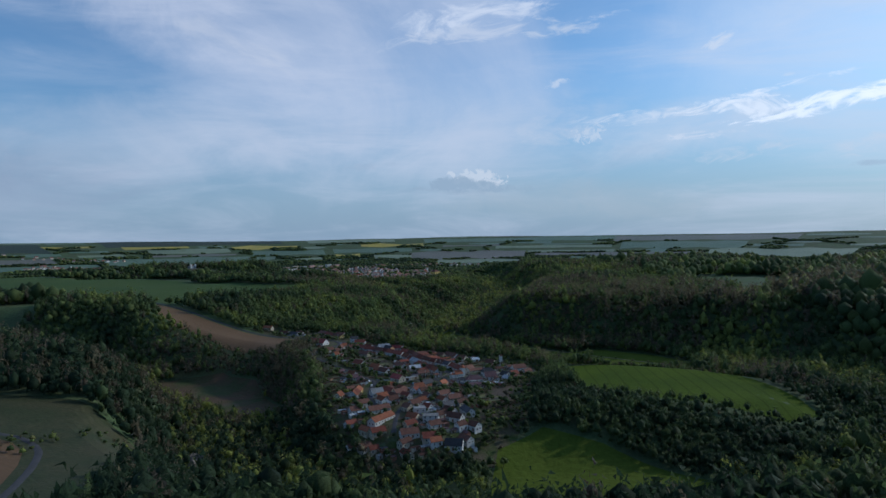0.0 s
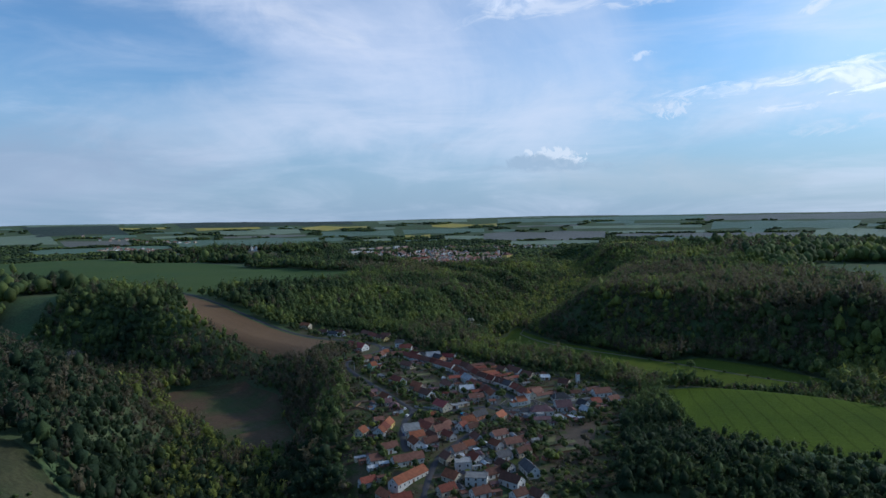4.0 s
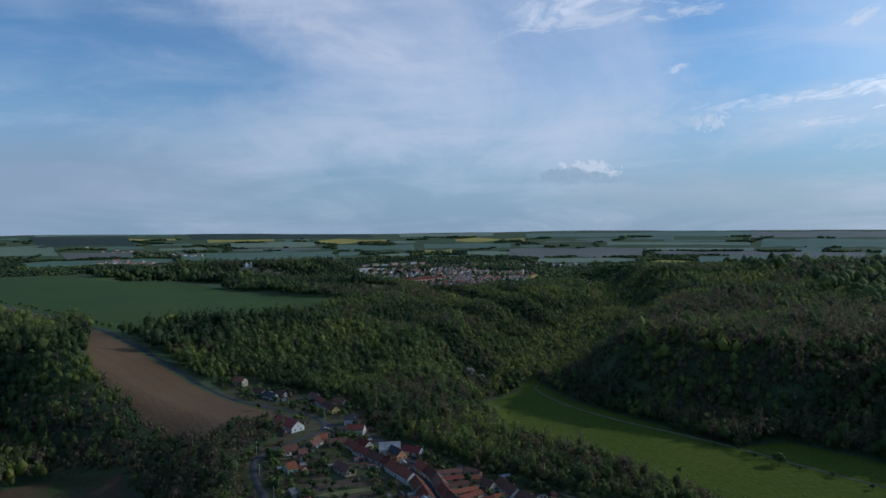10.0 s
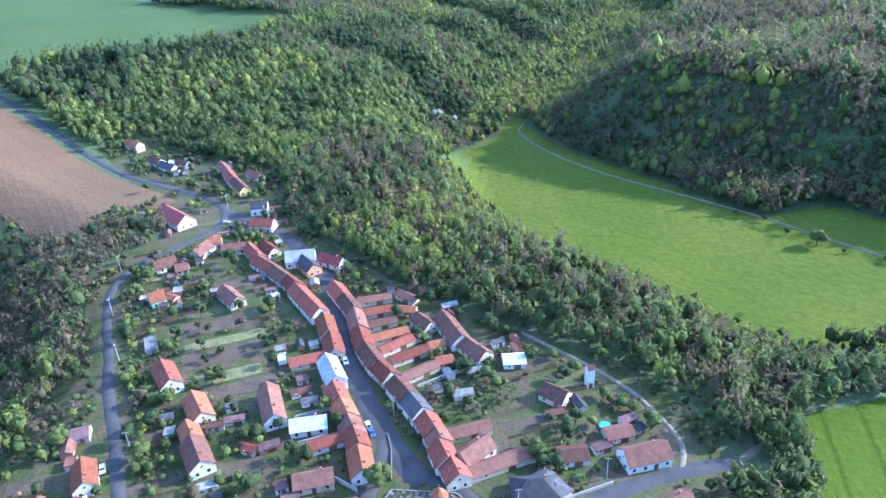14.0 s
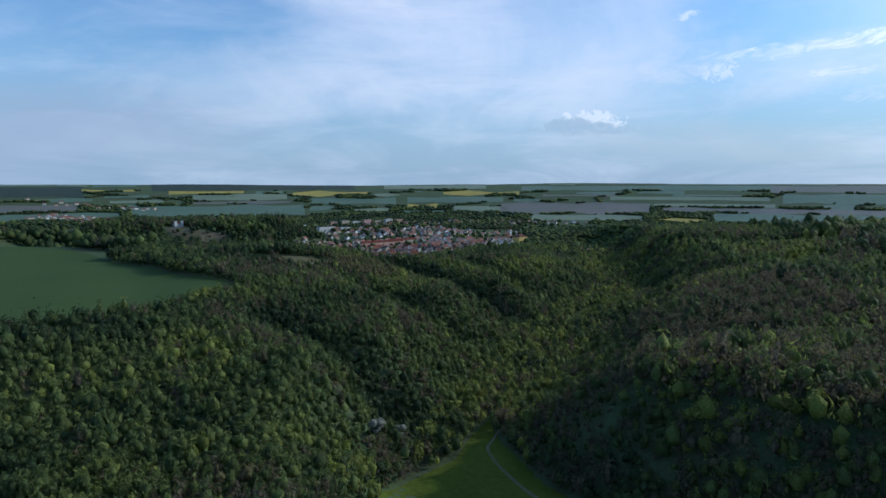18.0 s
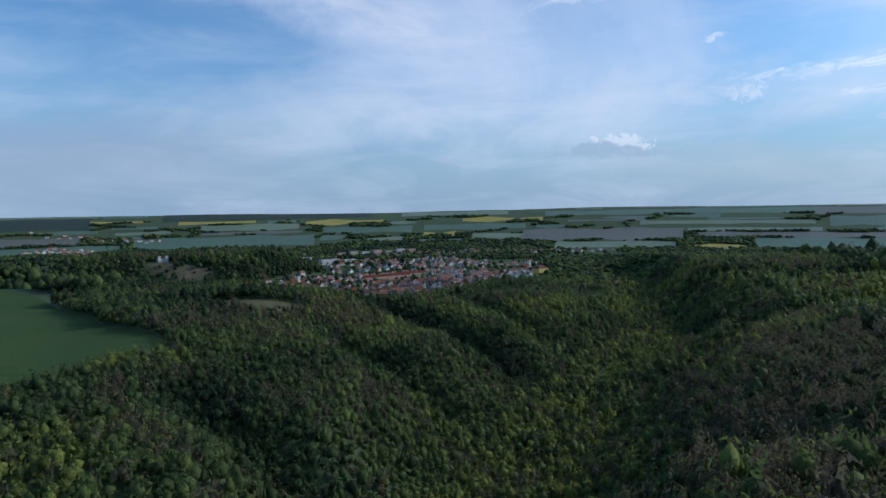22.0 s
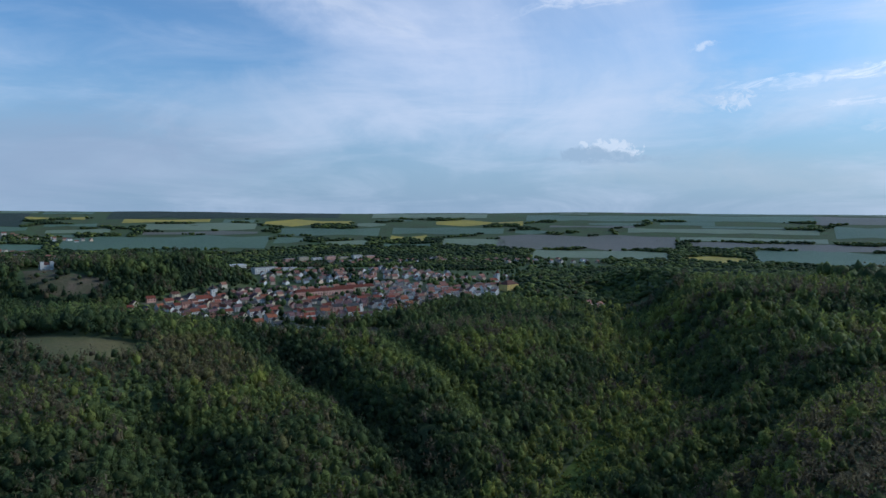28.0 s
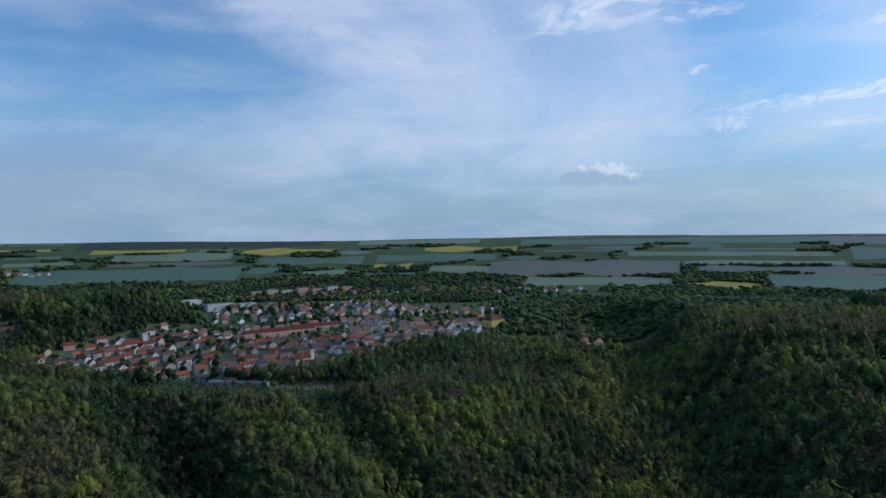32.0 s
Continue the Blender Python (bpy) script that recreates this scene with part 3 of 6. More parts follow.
for key, wide in (("hill", 5.6), ("west", 4.8), ("main", 9.0), ("cross", 6.0), ("church", 5.0), ("square", 6.0), ("south", 4.5)):
    strip("road", ROADS[key], wide, ASPHALT, "grey worn asphalt village road" if key != "hill" else "grey asphalt country road along the field", 0.5 + 0.02 * len(ROADS[key]) / 4)
patch("gravel_yard", [(-211, 905), (-198, 912), (-184, 893), (-198, 887)], GRAVEL, "pale gravel yard beside the red-roofed shop", 0.4, "yard")
strip("dirt_track", [(117, 748), (128, 760), (141, 783), (160, 793), (185, 800), (228, 804), (300, 800), (330, 790)], 3.0, mat("dirt", (0.19, 0.15, 0.10), (0.12, 0.11, 0.06), scale=0.15, fine=1.2), "brown dirt track along the crop field", 0.5, "track")
strip("lane", ROADS["lane"], 2.3, GRAVEL, "pale gravel lane behind the gardens", 0.5, "lane")
TRACK = [(340, 898), (275, 945), (250, 967), (226, 989), (202, 1014), (165, 1043), (100, 1092), (48, 1150), (18, 1205), (20, 1238), (30, 1330)]
for side in (-0.9, 0.9):
    strip("farm_track", [(x + side * 0.62, y + side * 0.78) for x, y in TRACK], 0.9, GRAVEL, "pale wheel rut of the farm track beside the meadow", 0.5, "track")

# ---------------------------------------------------------------- woods
rng = np.random.default_rng(7)


def crown_shape(level, seed, flakes=0, leaf=0.2, core=1.0):
    """One ragged upright crown of unit size, a small core in a cloud of leaf clumps: vertices and triangles."""
    bm = bmesh.new()
    bmesh.ops.create_icosphere(bm, subdivisions=level, radius=1.0)
    r = np.random.default_rng(seed)
    v = np.array([p.co[:] for p in bm.verts])
    f = np.array([[p.index for p in q.verts] for q in bm.faces])
    bm.free()
    off = r.uniform(0, 9, 3)
    lump = np.array([noise.noise(Vector(p * 1.9 + off)) for p in v])
    v = v * (1 + 0.55 * lump + r.uniform(-0.26, 0.26, len(v)))[:, None]
    v[:, 2] = np.where(v[:, 2] < 0, v[:, 2] * 0.75, v[:, 2])
    v = v * core
    if flakes:
        # a few boughs, each with its own tuft of leaves
        boughs = r.normal(size=(7, 3))
        boughs[:, 2] = np.abs(boughs[:, 2]) * 0.9 - 0.25
        boughs /= np.linalg.norm(boughs, axis=1)[:, None]
        boughs *= r.uniform(0.45, 0.92, 7)[:, None]
        boughs[0] = (r.uniform(-0.2, 0.2), r.uniform(-0.2, 0.2), 0.95)
        c = boughs[r.integers(0, 7, flakes)] + r.normal(scale=0.24, size=(flakes, 3))
        d = c / np.maximum(np.linalg.norm(c, axis=1), 0.2)[:, None] + r.normal(scale=0.35, size=(flakes, 3))
        d /= np.linalg.norm(d, axis=1)[:, None]
        off = r.normal(scale=leaf, size=(flakes, 3, 3)) * r.choice([0.6, 1.0, 1.4], flakes)[:, None, None]
        off -= 0.5 * np.sum(off * d[:, None, :], 2, keepdims=True) * d[:, None, :]
        tri = c[:, None, :] + off
        turn = np.sum(np.cross(tri[:, 1] - tri[:, 0], tri[:, 2] - tri[:, 0]) * d, 1) < 0
        tri[turn] = tri[turn][:, ::-1]
        f = np.concatenate([f, len(v) + np.arange(flakes * 3).reshape(-1, 3)])
        v = np.concatenate([v, tri.reshape(-1, 3)])
    return v, f


def wood(name, label, x, y, size, kind, shapes, tall=1.38):
    """Many crowns in one mesh, standing on the ground."""
    z = height(x, y)
    vs, fs, ks = [], [], []
    base = 0
    pick = rng.integers(0, len(shapes), len(x))
    pick = np.where((kind > 0.79) & (kind < 0.97), len(shapes) + rng.integers(0, 3, len(x)), pick)
    shapes = list(shapes) + fuzzy_shapes
    for s, (v, f) in enumerate(shapes):
        m = np.where(pick == s)[0]
        if not len(m):
            continue
        a = rng.uniform(0, 2 * math.pi, len(m))
        c, sn = np.cos(a), np.sin(a)
        w = size[m]
        hgt = w * tall * rng.uniform(0.8, 1.25, len(m))
        px = (v[None, :, 0] * c[:, None] - v[None, :, 1] * sn[:, None]) * w[:, None] + x[m][:, None]
        py = (v[None, :, 0] * sn[:, None] + v[None, :, 1] * c[:, None]) * w[:, None] + y[m][:, None]
        pz = v[None, :, 2] * hgt[:, None] + (z[m] + hgt * 1.15)[:, None]
        vs.append(np.stack([px, py, pz], 2).reshape(-1, 3))
        fs.append((f[None] + (np.arange(len(m)) * len(v))[:, None, None] + base).reshape(-1, 3))
        ks.append(np.repeat(kind[m], len(v)))
        base += len(m) * len(v)
    me = fast_mesh(name, np.concatenate(vs) * S, np.concatenate(fs), True)
    at = me.attributes.new("kind_of_tree", "FLOAT", "POINT")
    at.data.foreach_set("value", np.concatenate(ks).astype(np.float32))
    me.materials.append(LEAVES)
    return tagged(new(name, me), label, "woodland", kind="stuff")


def spots(x0, x1, y0, y1, gap):
    """Jittered places."""
    X, Y = np.meshgrid(np.arange(x0, x1, gap), np.arange(y0, y1, gap), indexing="ij")
    X, Y = X.ravel().astype(float), Y.ravel().astype(float)
    return X + rng.uniform(-0.45, 0.45, len(X)) * gap, Y + rng.uniform(-0.45, 0.45, len(X)) * gap


def bare(x, y):
    """True where no wood grows."""
    r = np.zeros(len(x), bool)
    for key, poly in FIELDS.items():
        r |= inside(x, y, poly)
    r |= inside(x, y, VILLAGE) | inside(x, y, TOWN) | inside(x, y, [(-860, 2150), (-800, 2095), (-700, 2120), (-690, 2190), (-770, 2170), (-860, 2215)])
    r |= near_line(x, y, ROADS["hill"])[0] < 9
    r |= near_line(x, y, ROADS["west"])[0] < 9
    r |= near_line(x, y, ROADS["cross"])[0] < 8
    return r


def kinds_and_shade(x, y):
    """Which kind of tree: 0 dark, 0.55 fresh green, 0.72 yellow-green, 0.9 still bare; painted shade shifts it."""
    n = waves(x + 40 * waves(y, x, 35), y, 62)
    k = 0.36 + 0.32 * n + rng.normal(0, 0.10, len(x))
    k = np.clip(k, 0.0, 0.66)
    bare_part = smooth(waves(x + 300, y - 150, 95), 0.1, 0.75)
    k = np.where(rng.uniform(0, 1, len(x)) < 0.06 + 0.42 * bare_part, rng.uniform(0.82, 0.93, len(x)), k)
    k = np.where(near_line(x, y, [(-120, 1865), (-20, 1755), (30, 1690)])[0] < 26, rng.uniform(0.5, 0.64, len(x)), k)
    west = smooth(-x, 90, 160) * (1 - smooth(y, 860, 980))
    k = np.where(rng.uniform(0, 1, len(x)) < 0.62 * west, rng.uniform(0.82, 0.94, len(x)), k - 0.1 * west * (k < 0.7))
    east = smooth(x, 110, 170) * smooth(y, 960, 1040) * (1 - smooth(y, 1480, 1600))
    k = np.where(rng.uniform(0, 1, len(x)) < 0.5 * east, rng.uniform(0.8, 0.92, len(x)), k)
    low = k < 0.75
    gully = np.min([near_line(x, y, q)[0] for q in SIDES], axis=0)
    # gully shade and lit ridges beside it, painted as leaf tone
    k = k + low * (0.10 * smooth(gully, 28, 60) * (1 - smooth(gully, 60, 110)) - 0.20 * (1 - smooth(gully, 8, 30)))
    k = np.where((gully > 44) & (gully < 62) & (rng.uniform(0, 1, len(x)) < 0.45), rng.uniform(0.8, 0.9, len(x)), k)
    # darker leaf tones west of the river gorge, lighter ones east of it
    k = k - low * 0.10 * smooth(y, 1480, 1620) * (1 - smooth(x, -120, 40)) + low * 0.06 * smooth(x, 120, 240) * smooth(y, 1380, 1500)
    belt = smooth(y, 740, 800) * (1 - smooth(y, 1020, 1120)) * smooth(x, -170, -120) * (1 - smooth(x, 120, 180))
    k = np.where(rng.uniform(0, 1, len(x)) < 0.38 * belt, rng.uniform(0.78, 0.92, len(x)), k)
    tawny = np.hypot((x + 215) / 1.3, y - 1680) < 48 + 14 * waves(x, y, 30)
    k = np.where(tawny & (rng.uniform(0, 1, len(x)) < 0.8), rng.uniform(0.76, 0.82, len(x)), k)
    k = np.where(near_line(x, y, [(-135, 1800), (-56, 1754), (5, 1742)])[0] < 13, rng.uniform(0.52, 0.68, len(x)), k)
    # shade over the valley's near end, put into the leaf tones
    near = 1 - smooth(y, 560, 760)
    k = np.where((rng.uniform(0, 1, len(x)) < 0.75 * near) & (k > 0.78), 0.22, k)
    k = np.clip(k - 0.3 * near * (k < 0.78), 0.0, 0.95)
    d, _ = near_line(x, y, [(-66, 1124), (-34, 1060), (-3, 1000), (25, 965), (60, 925), (100, 890), (150, 865)])
    k = np.where((d < 16) & (rng.uniform(0, 1, len(x)) < 0.6), rng.uniform(0.58, 0.75, len(x)), k)
    d, _ = near_line(x, y, RIVER)
    k = np.where((d < 45) & (rng.uniform(0, 1, len(x)) < 0.35), rng.uniform(0.6, 0.76, len(x)), k)
    return k


fine_shapes = [crown_shape(1, s, 34, 0.19, 0.68) for s in range(8)]
mid_shapes = [crown_shape(1, s + 20, 22, 0.22, 0.76) for s in range(6)]
near_shapes = [crown_shape(1, s + 80, 52, 0.18, 0.68) for s in range(6)]
fuzzy_shapes = [crown_shape(1, s + 60, 40, 0.19, 0.42) for s in range(3)]
low_shapes = [crown_shape(1, s + 40) for s in range(6)]


def plant(x0, x1, y0, y1, gap, shapes, label, size=(0.66, 0.2), keep=None):
    x, y = spots(x0, x1, y0, y1, gap)
    ok = ~bare(x, y)
    if keep is not None:
        ok &= keep(x, y)
    x, y = x[ok], y[ok]
    if len(x):
        s = gap * np.clip(rng.normal(size[0], size[1] * 0.8, len(x)), 0.38, 1.15)
        s = s * np.where(near_line(x, y, [(-420, 1610), (-330, 1585), (-240, 1575)])[0] < 48, 0.78, 1.0)
        s = s * np.where(near_line(x, y, [(-221, 850), (-300, 888), (-350, 920), (-405, 950), (-455, 1000)])[0] < 20, 0.8, 1.0)
        s = s * np.where(near_line(x, y, [(-20, 1050), (20, 968), (88, 892), (125, 858), (178, 832), (330, 785)])[0] < 30, 0.62, 1.0)
        s = s * np.where(near_line(x, y, [(-120, 1865), (-20, 1755), (30, 1690)])[0] < 26, 1.25, 1.0)
        s = s * np.where(near_line(x, y, [(340, 1975), (430, 1975), (560, 2035), (720, 2060)])[0] < 30, 0.45, 1.0)
        s = s * np.where(near_line(x, y, [(-340, 2002), (-250, 2002), (-150, 2012)])[0] < 52, 0.3, 1.0)
        s = s * np.where((x > 130) & (y > 980) & (y < 1340), 1.35, 1.0)
        s = s * np.where(near_line(x, y, [(120, 640), (146, 640), (223, 604), (309, 566), (370, 585), (372, 640), (345, 730)])[0] < 24, 0.68, 1.0)
        wood("woodland", label, x, y, s, kinds_and_shade(x, y), shapes)


def not_core(x, y):
    return ~(((x > -330) & (x < 330) & (y > 560) & (y < 1960)) | ((x > -230) & (x < 300) & (y > 330) & (y < 561)))


def by_village(x, y):
    return (x > -255) & (x < 215) & (y > 640) & (y < 1060)


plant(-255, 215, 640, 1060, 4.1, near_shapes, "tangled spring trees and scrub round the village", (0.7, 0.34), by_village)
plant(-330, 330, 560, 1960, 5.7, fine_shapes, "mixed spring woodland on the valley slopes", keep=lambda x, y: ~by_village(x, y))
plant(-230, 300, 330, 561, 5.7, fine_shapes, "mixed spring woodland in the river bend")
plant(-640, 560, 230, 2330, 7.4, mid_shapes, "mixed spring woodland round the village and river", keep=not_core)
plant(-1010, -560, 2050, 2450, 8.5, mid_shapes, "dark woodland on the steep ridge beside the town", (0.62, 0.2))
plant(-1500, -640, 700, 2050, 10.5, low_shapes, "distant mixed woodland", (0.6, 0.2), lambda x, y: waves(x, y, 150) > 0.05)
plant(560, 1900, 500, 2600, 12, low_shapes, "distant mixed woodland on the uplands", (0.62, 0.2), lambda x, y: waves(x, y, 190) > -0.3)

# ---------------------------------------------------------------- far country
MID = (66.0, 782.0, 166.0)
FAR_POLYS = []
FAR_USED = []


def range_at(az, el):
    """How far the ground lies, seen from high over the valley."""
    r = np.linspace(1500, 4080, 400)
    x, y = MID[0] + r * math.sin(radians(az)), MID[1] + r * math.cos(radians(az))
    e = np.degrees(np.arctan2(height(x, y) - MID[2], r))
    ok = np.where(e >= el)[0]
    return float(r[ok[0]]) if len(ok) else 4080.0


def far_field(name, az0, az1, el0, el1, material, label, slant=0.12):
    FAR_USED.append((az0, az1, el0, el1))
    near, far = [], []
    n = max(3, int(abs(az1 - az0) / 2) + 1)
    for k in range(n):
        t = k / (n - 1)
        az = az0 + (az1 - az0) * t
        wob = slant * math.sin(k * 2.3 + az0)
        r0, r1 = range_at(az, el0 + wob * (el1 - el0)), range_at(az + 1.2 * (el1 - el0), el1 - wob * 0.8 * (el1 - el0))
        r1 = max(r1, r0 + 25)
        near.append((MID[0] + r0 * math.sin(radians(az)), MID[1] + r0 * math.cos(radians(az))))
        far.append((MID[0] + r1 * math.sin(radians(az)), MID[1] + r1 * math.cos(radians(az))))
    poly = near + far[::-1]
    FAR_POLYS.append(poly)
    patch(name, poly, material, label, 0.8)


# distance haze is put into these paler, cooler colours and their gloss
FARGREEN = mat("far_wheat", (0.088, 0.14, 0.072), (0.072, 0.12, 0.066), scale=0.004, fine=0.1, var=0.15, rough=0.6, spec=0.3)
FARPALE = mat("far_pasture", (0.165, 0.20, 0.105), (0.13, 0.165, 0.09), scale=0.004, fine=0.1, var=0.15, rough=0.6, spec=0.3)
FARSOIL = mat("far_soil", (0.135, 0.118, 0.088), (0.11, 0.105, 0.072), scale=0.004, fine=0.1, var=0.15, rough=0.6, spec=0.3)
rape, pale, brown, green = ("rapeseed_field", RAPE, "blooming yellow rapeseed field in the distance"), ("pasture", FARPALE, "pale green distant pasture strip"), ("ploughed_field", FARSOIL, "dull brown distant ploughed field"), ("wheat_field", FARGREEN, "distant dark green wheat field")
for az0, az1, el0, el1, (n, m, lab) in (
        (-22.9, -16.4, -1.39, -0.85, rape), (-9.8, -3.1, -1.38, -0.9, rape), (-39, -35.3, -0.88, -0.61, rape), (-13, -10.3, -2.51, -2.02, rape), (8.2, 12.5, -3.68, -3.21, rape)):
    far_field(n, az0, az1, el0 + 0.2 * (el1 - el0), el1 - 0.2 * (el1 - el0), m, lab, 0.4)
for az0, az1, el0, el1, (n, m, lab) in (
        (-44.7, -39.5, -2.34, -1.75, brown), (-35.8, -22, -2.95, -2.07, green), (-31.1, -23.4, -1.62, -1.15, pale), (4.7, 17.1, -1.73, -1.45, pale), (8.3, 17.5, -2.25, -2.02, pale),
        (-4.8, 8.0, -2.95, -2.0, brown), (-2.9, 17.4, -0.92, -0.54, green), (-21.5, -14, -2.05, -1.55, green), (-13, -4.5, -1.95, -1.5, green), (13, 26, -3.6, -2.75, green), (9, 26, -2.75, -2.35, brown), (18, 30, -1.9, -1.2, green),
        (-2, 7.5, -3.55, -3.05, pale), (18, 32, -5.2, -4.3, pale), (-48, -36.5, -3.0, -2.45, green), (-52, -45, -1.9, -1.1, pale), (-15, -6, -0.75, -0.45, pale), (17, 34, -1.05, -0.55, brown), (27, 40, -3.0, -2.0, pale), (-9, -4, -2.75, -2.3, pale)):
    far_field(n, az0, az1, el0, el1, m, lab)
# the bluish tint of the far woods is haze put into the colour
far_field("far_wood", -34, -17.6, -0.78, -0.24, mat("far_wood", (0.035, 0.052, 0.036), (0.045, 0.055, 0.04), scale=0.01, fine=0.06, var=0.3), "dark wooded ridge on the horizon")
far_field("far_wood", -46, -38.9, -1.2, -0.4, MATS["far_wood"], "dark wooded ridge on the horizon")
# smaller fields fill the gaps
more = random.Random(12)
for _ in range(900):
    if len(FAR_USED) > 100:
        break
    el = -0.35 - 2.7 * more.random() ** 1.3
    az, wide, deep = more.uniform(-52, 42), more.uniform(2.0, 8.0), more.uniform(0.10, 0.26) * (0.5 - 0.35 * el)
    if any(az < q[1] + 0.3 and az + wide > q[0] - 0.3 and el < q[3] + 0.04 and el + deep > q[2] - 0.04 for q in FAR_USED):
        continue
    n, m, lab = more.choice((pale, pale, green, green, green, brown, rape if more.random() < 0.3 else pale))
    far_field(n, az, az + wide, el, el + deep, m, lab, 0.25)


def far_woods():
    a = rng.uniform(radians(-62), radians(46), 110000)
    r = np.sqrt(rng.uniform(1650 ** 2, 3900 ** 2, 110000))
    x, y = MID[0] + r * np.sin(a), MID[1] + r * np.cos(a)
    g = waves(x, y, 170) + 0.5 * waves(y, x, 60)
    dense = ((g > 0.62) & (r < 3500) | (g > -0.35) & (r < 2850) | ((r < 2300) & (a > 0) & (g > -0.3))) & (r > 2050)
    dense |= (np.abs(waves(x, y, 260) - 0.1) < 0.05) & (r < 3500)
    dense |= (x > -10) & (x < 900) & (y > 2320) & (y < 2950) & (g > -0.75)
    bad = bare(x, y)
    for p in FAR_POLYS:
        bad |= inside(x, y, p)
    ok = dense & ~bad
    x, y = x[ok], y[ok]
    wood("woodland", "dark woods and tree belts on the distant hills", x, y, rng.uniform(5, 9, len(x)), np.clip(kinds_and_shade(x, y) * 0.75, 0, 0.6), low_shapes, 0.5)


far_woods()

# ---------------------------------------------------------------- building blocks


class Shape:
    """Collects boxes and faces for one mesh."""

    def __init__(self):
        self.v, self.f = [], []

    def face(self, *pts):
        n = len(self.v)
        self.v += [tuple(p) for p in pts]
        self.f.append(tuple(range(n, n + len(pts))))
        return self

    def box(self, x0, x1, y0, y1, z0, z1):
        n = len(self.v)
        self.v += [(x, y, z) for z in (z0, z1) for x, y in ((x0, y0), (x1, y0), (x1, y1), (x0, y1))]
        self.f += [tuple(n + i for i in q) for q in ((3, 2, 1, 0), (4, 5, 6, 7), (0, 1, 5, 4), (1, 2, 6, 5), (2, 3, 7, 6), (3, 0, 4, 7))]
        return self

    def prism(self, profile, x0, x1):
        """A profile in y, z drawn along x."""
        n, k = len(self.v), len(profile)
        self.v += [(x0, y, z) for y, z in profile] + [(x1, y, z) for y, z in profile]
        self.f += [tuple(n + i for i in range(k))[::-1], tuple(n + k + i for i in range(k))]
        self.f += [(n + i, n + (i + 1) % k, n + k + (i + 1) % k, n + k + i) for i in range(k)]
        return self

    def cone(self, x, y, z0, z1, r0, r1, n=8, turn=0.0):
        b = len(self.v)
        for z, r in ((z0, r0), (z1, r1)):
            self.v += [(x + r * math.cos(turn + 2 * math.pi * i / n), y + r * math.sin(turn + 2 * math.pi * i / n), z) for i in range(n)]
        self.f += [(b + i, b + (i + 1) % n, b + n + (i + 1) % n, b + n + i) for i in range(n)]
        self.f += [tuple(b + i for i in range(n))[::-1], tuple(b + n + i for i in range(n))]
        return self

    def mesh(self, name, material):
        me = bpy.data.meshes.new(name)
        me.from_pydata(self.v, [], self.f)
        bm = bmesh.new()
        bm.from_mesh(me)
        bmesh.ops.recalc_face_normals(bm, faces=bm.faces[:])
        bm.to_mesh(me), bm.free()
        me.materials.append(material)
        return me


def part(name, shape, material, parent, label="", at=None):
    me = shape if isinstance(shape, bpy.types.Mesh) else shape.mesh(name, material)
    ob = new(name, me)
    ob.parent = parent
    if at is not None:
        ob.matrix_local = at
    if label:
        tagged(ob, label)
    return ob


def base(name, x, y, turn, label, category, group="", sink=0.0, span=4.0):
    """An empty at a place of the plan, on the ground."""
    ob = new(name)
    ob.empty_display_size = 0.5
    zs = [float(height(x + dx, y + dy)) for dx in (-span, 0, span) for dy in (-span, 0, span)]
    ob.matrix_world = pose(x * S, y * S, (sum(zs) / 9) * S - sink, 0, 0, turn)
    return tagged(ob, label, category, group)


def window_meshes(w, h):
    """A frame round a recessed opening, its pane, and both in one piece for the plainer houses."""
    a, t = w / 2, 0.1
    out = [(-a - t, -t), (a + t, -t), (a + t, h + t), (-a - t, h + t)]
    hole = [(-a, 0), (a, 0), (a, h), (-a, h)]
    made = []
    for glazed in (False, True):
        s = Shape()
        s.v = [(x, -0.03, z) for x, z in out] + [(x, 0.07, z) for x, z in out] + [(x, 0.07, z) for x, z in hole] + [(x, 0.01, z) for x, z in hole]
        for q in range(4):
            r = (q + 1) % 4
            s.f += [(q, r, 4 + r, 4 + q), (4 + q, 4 + r, 8 + r, 8 + q), (8 + q, 8 + r, 12 + r, 12 + q)]
        if glazed:
            s.f.append((12, 13, 14, 15))
        me = s.mesh("window", FRAME)
        if glazed:
            me.materials.append(GLASS)
            me.polygons[len(me.polygons) - 1].material_index = 1
        made.append(me)
    pane = Shape().box(-a, a, -0.02, 0.025, 0, h).mesh("pane", GLASS)
    return made[0], pane, made[1]


WINDOW = window_meshes(1.05, 1.3)
SMALL_WINDOW = window_meshes(0.8, 0.8)
DOOR_MESH = Shape().box(-0.55, 0.55, -0.03, 0.07, 0, 2.1).box(-0.65, -0.55, -0.03, 0.1, 0, 2.2).box(0.55, 0.65, -0.03, 0.1, 0, 2.2).box(-0.55, 0.55, -0.03, 0.1, 2.1, 2.2).mesh("door", DOOR)
GATE_MESH = Shape().box(-1.3, 1.3, -0.03, 0.06, 0, 2.3).box(-0.03, 0.03, 0.06, 0.09, 0, 2.3).mesh("garage_door", DOOR)
CHIMNEY_MESH = Shape().box(-0.28, 0.28, -0.28, 0.28, -1.6, 0.9).box(-0.36, 0.36, -0.36, 0.36, 0.9, 1.02).mesh("chimney", BRICK)

WALL_WORDS = dict(white="white-plastered", cream="cream-plastered", grey="grey-rendered", yellow="yellow-plastered", green="pale green plastered", orange="orange-rendered", brick="red-brick", pink="pink-plastered")
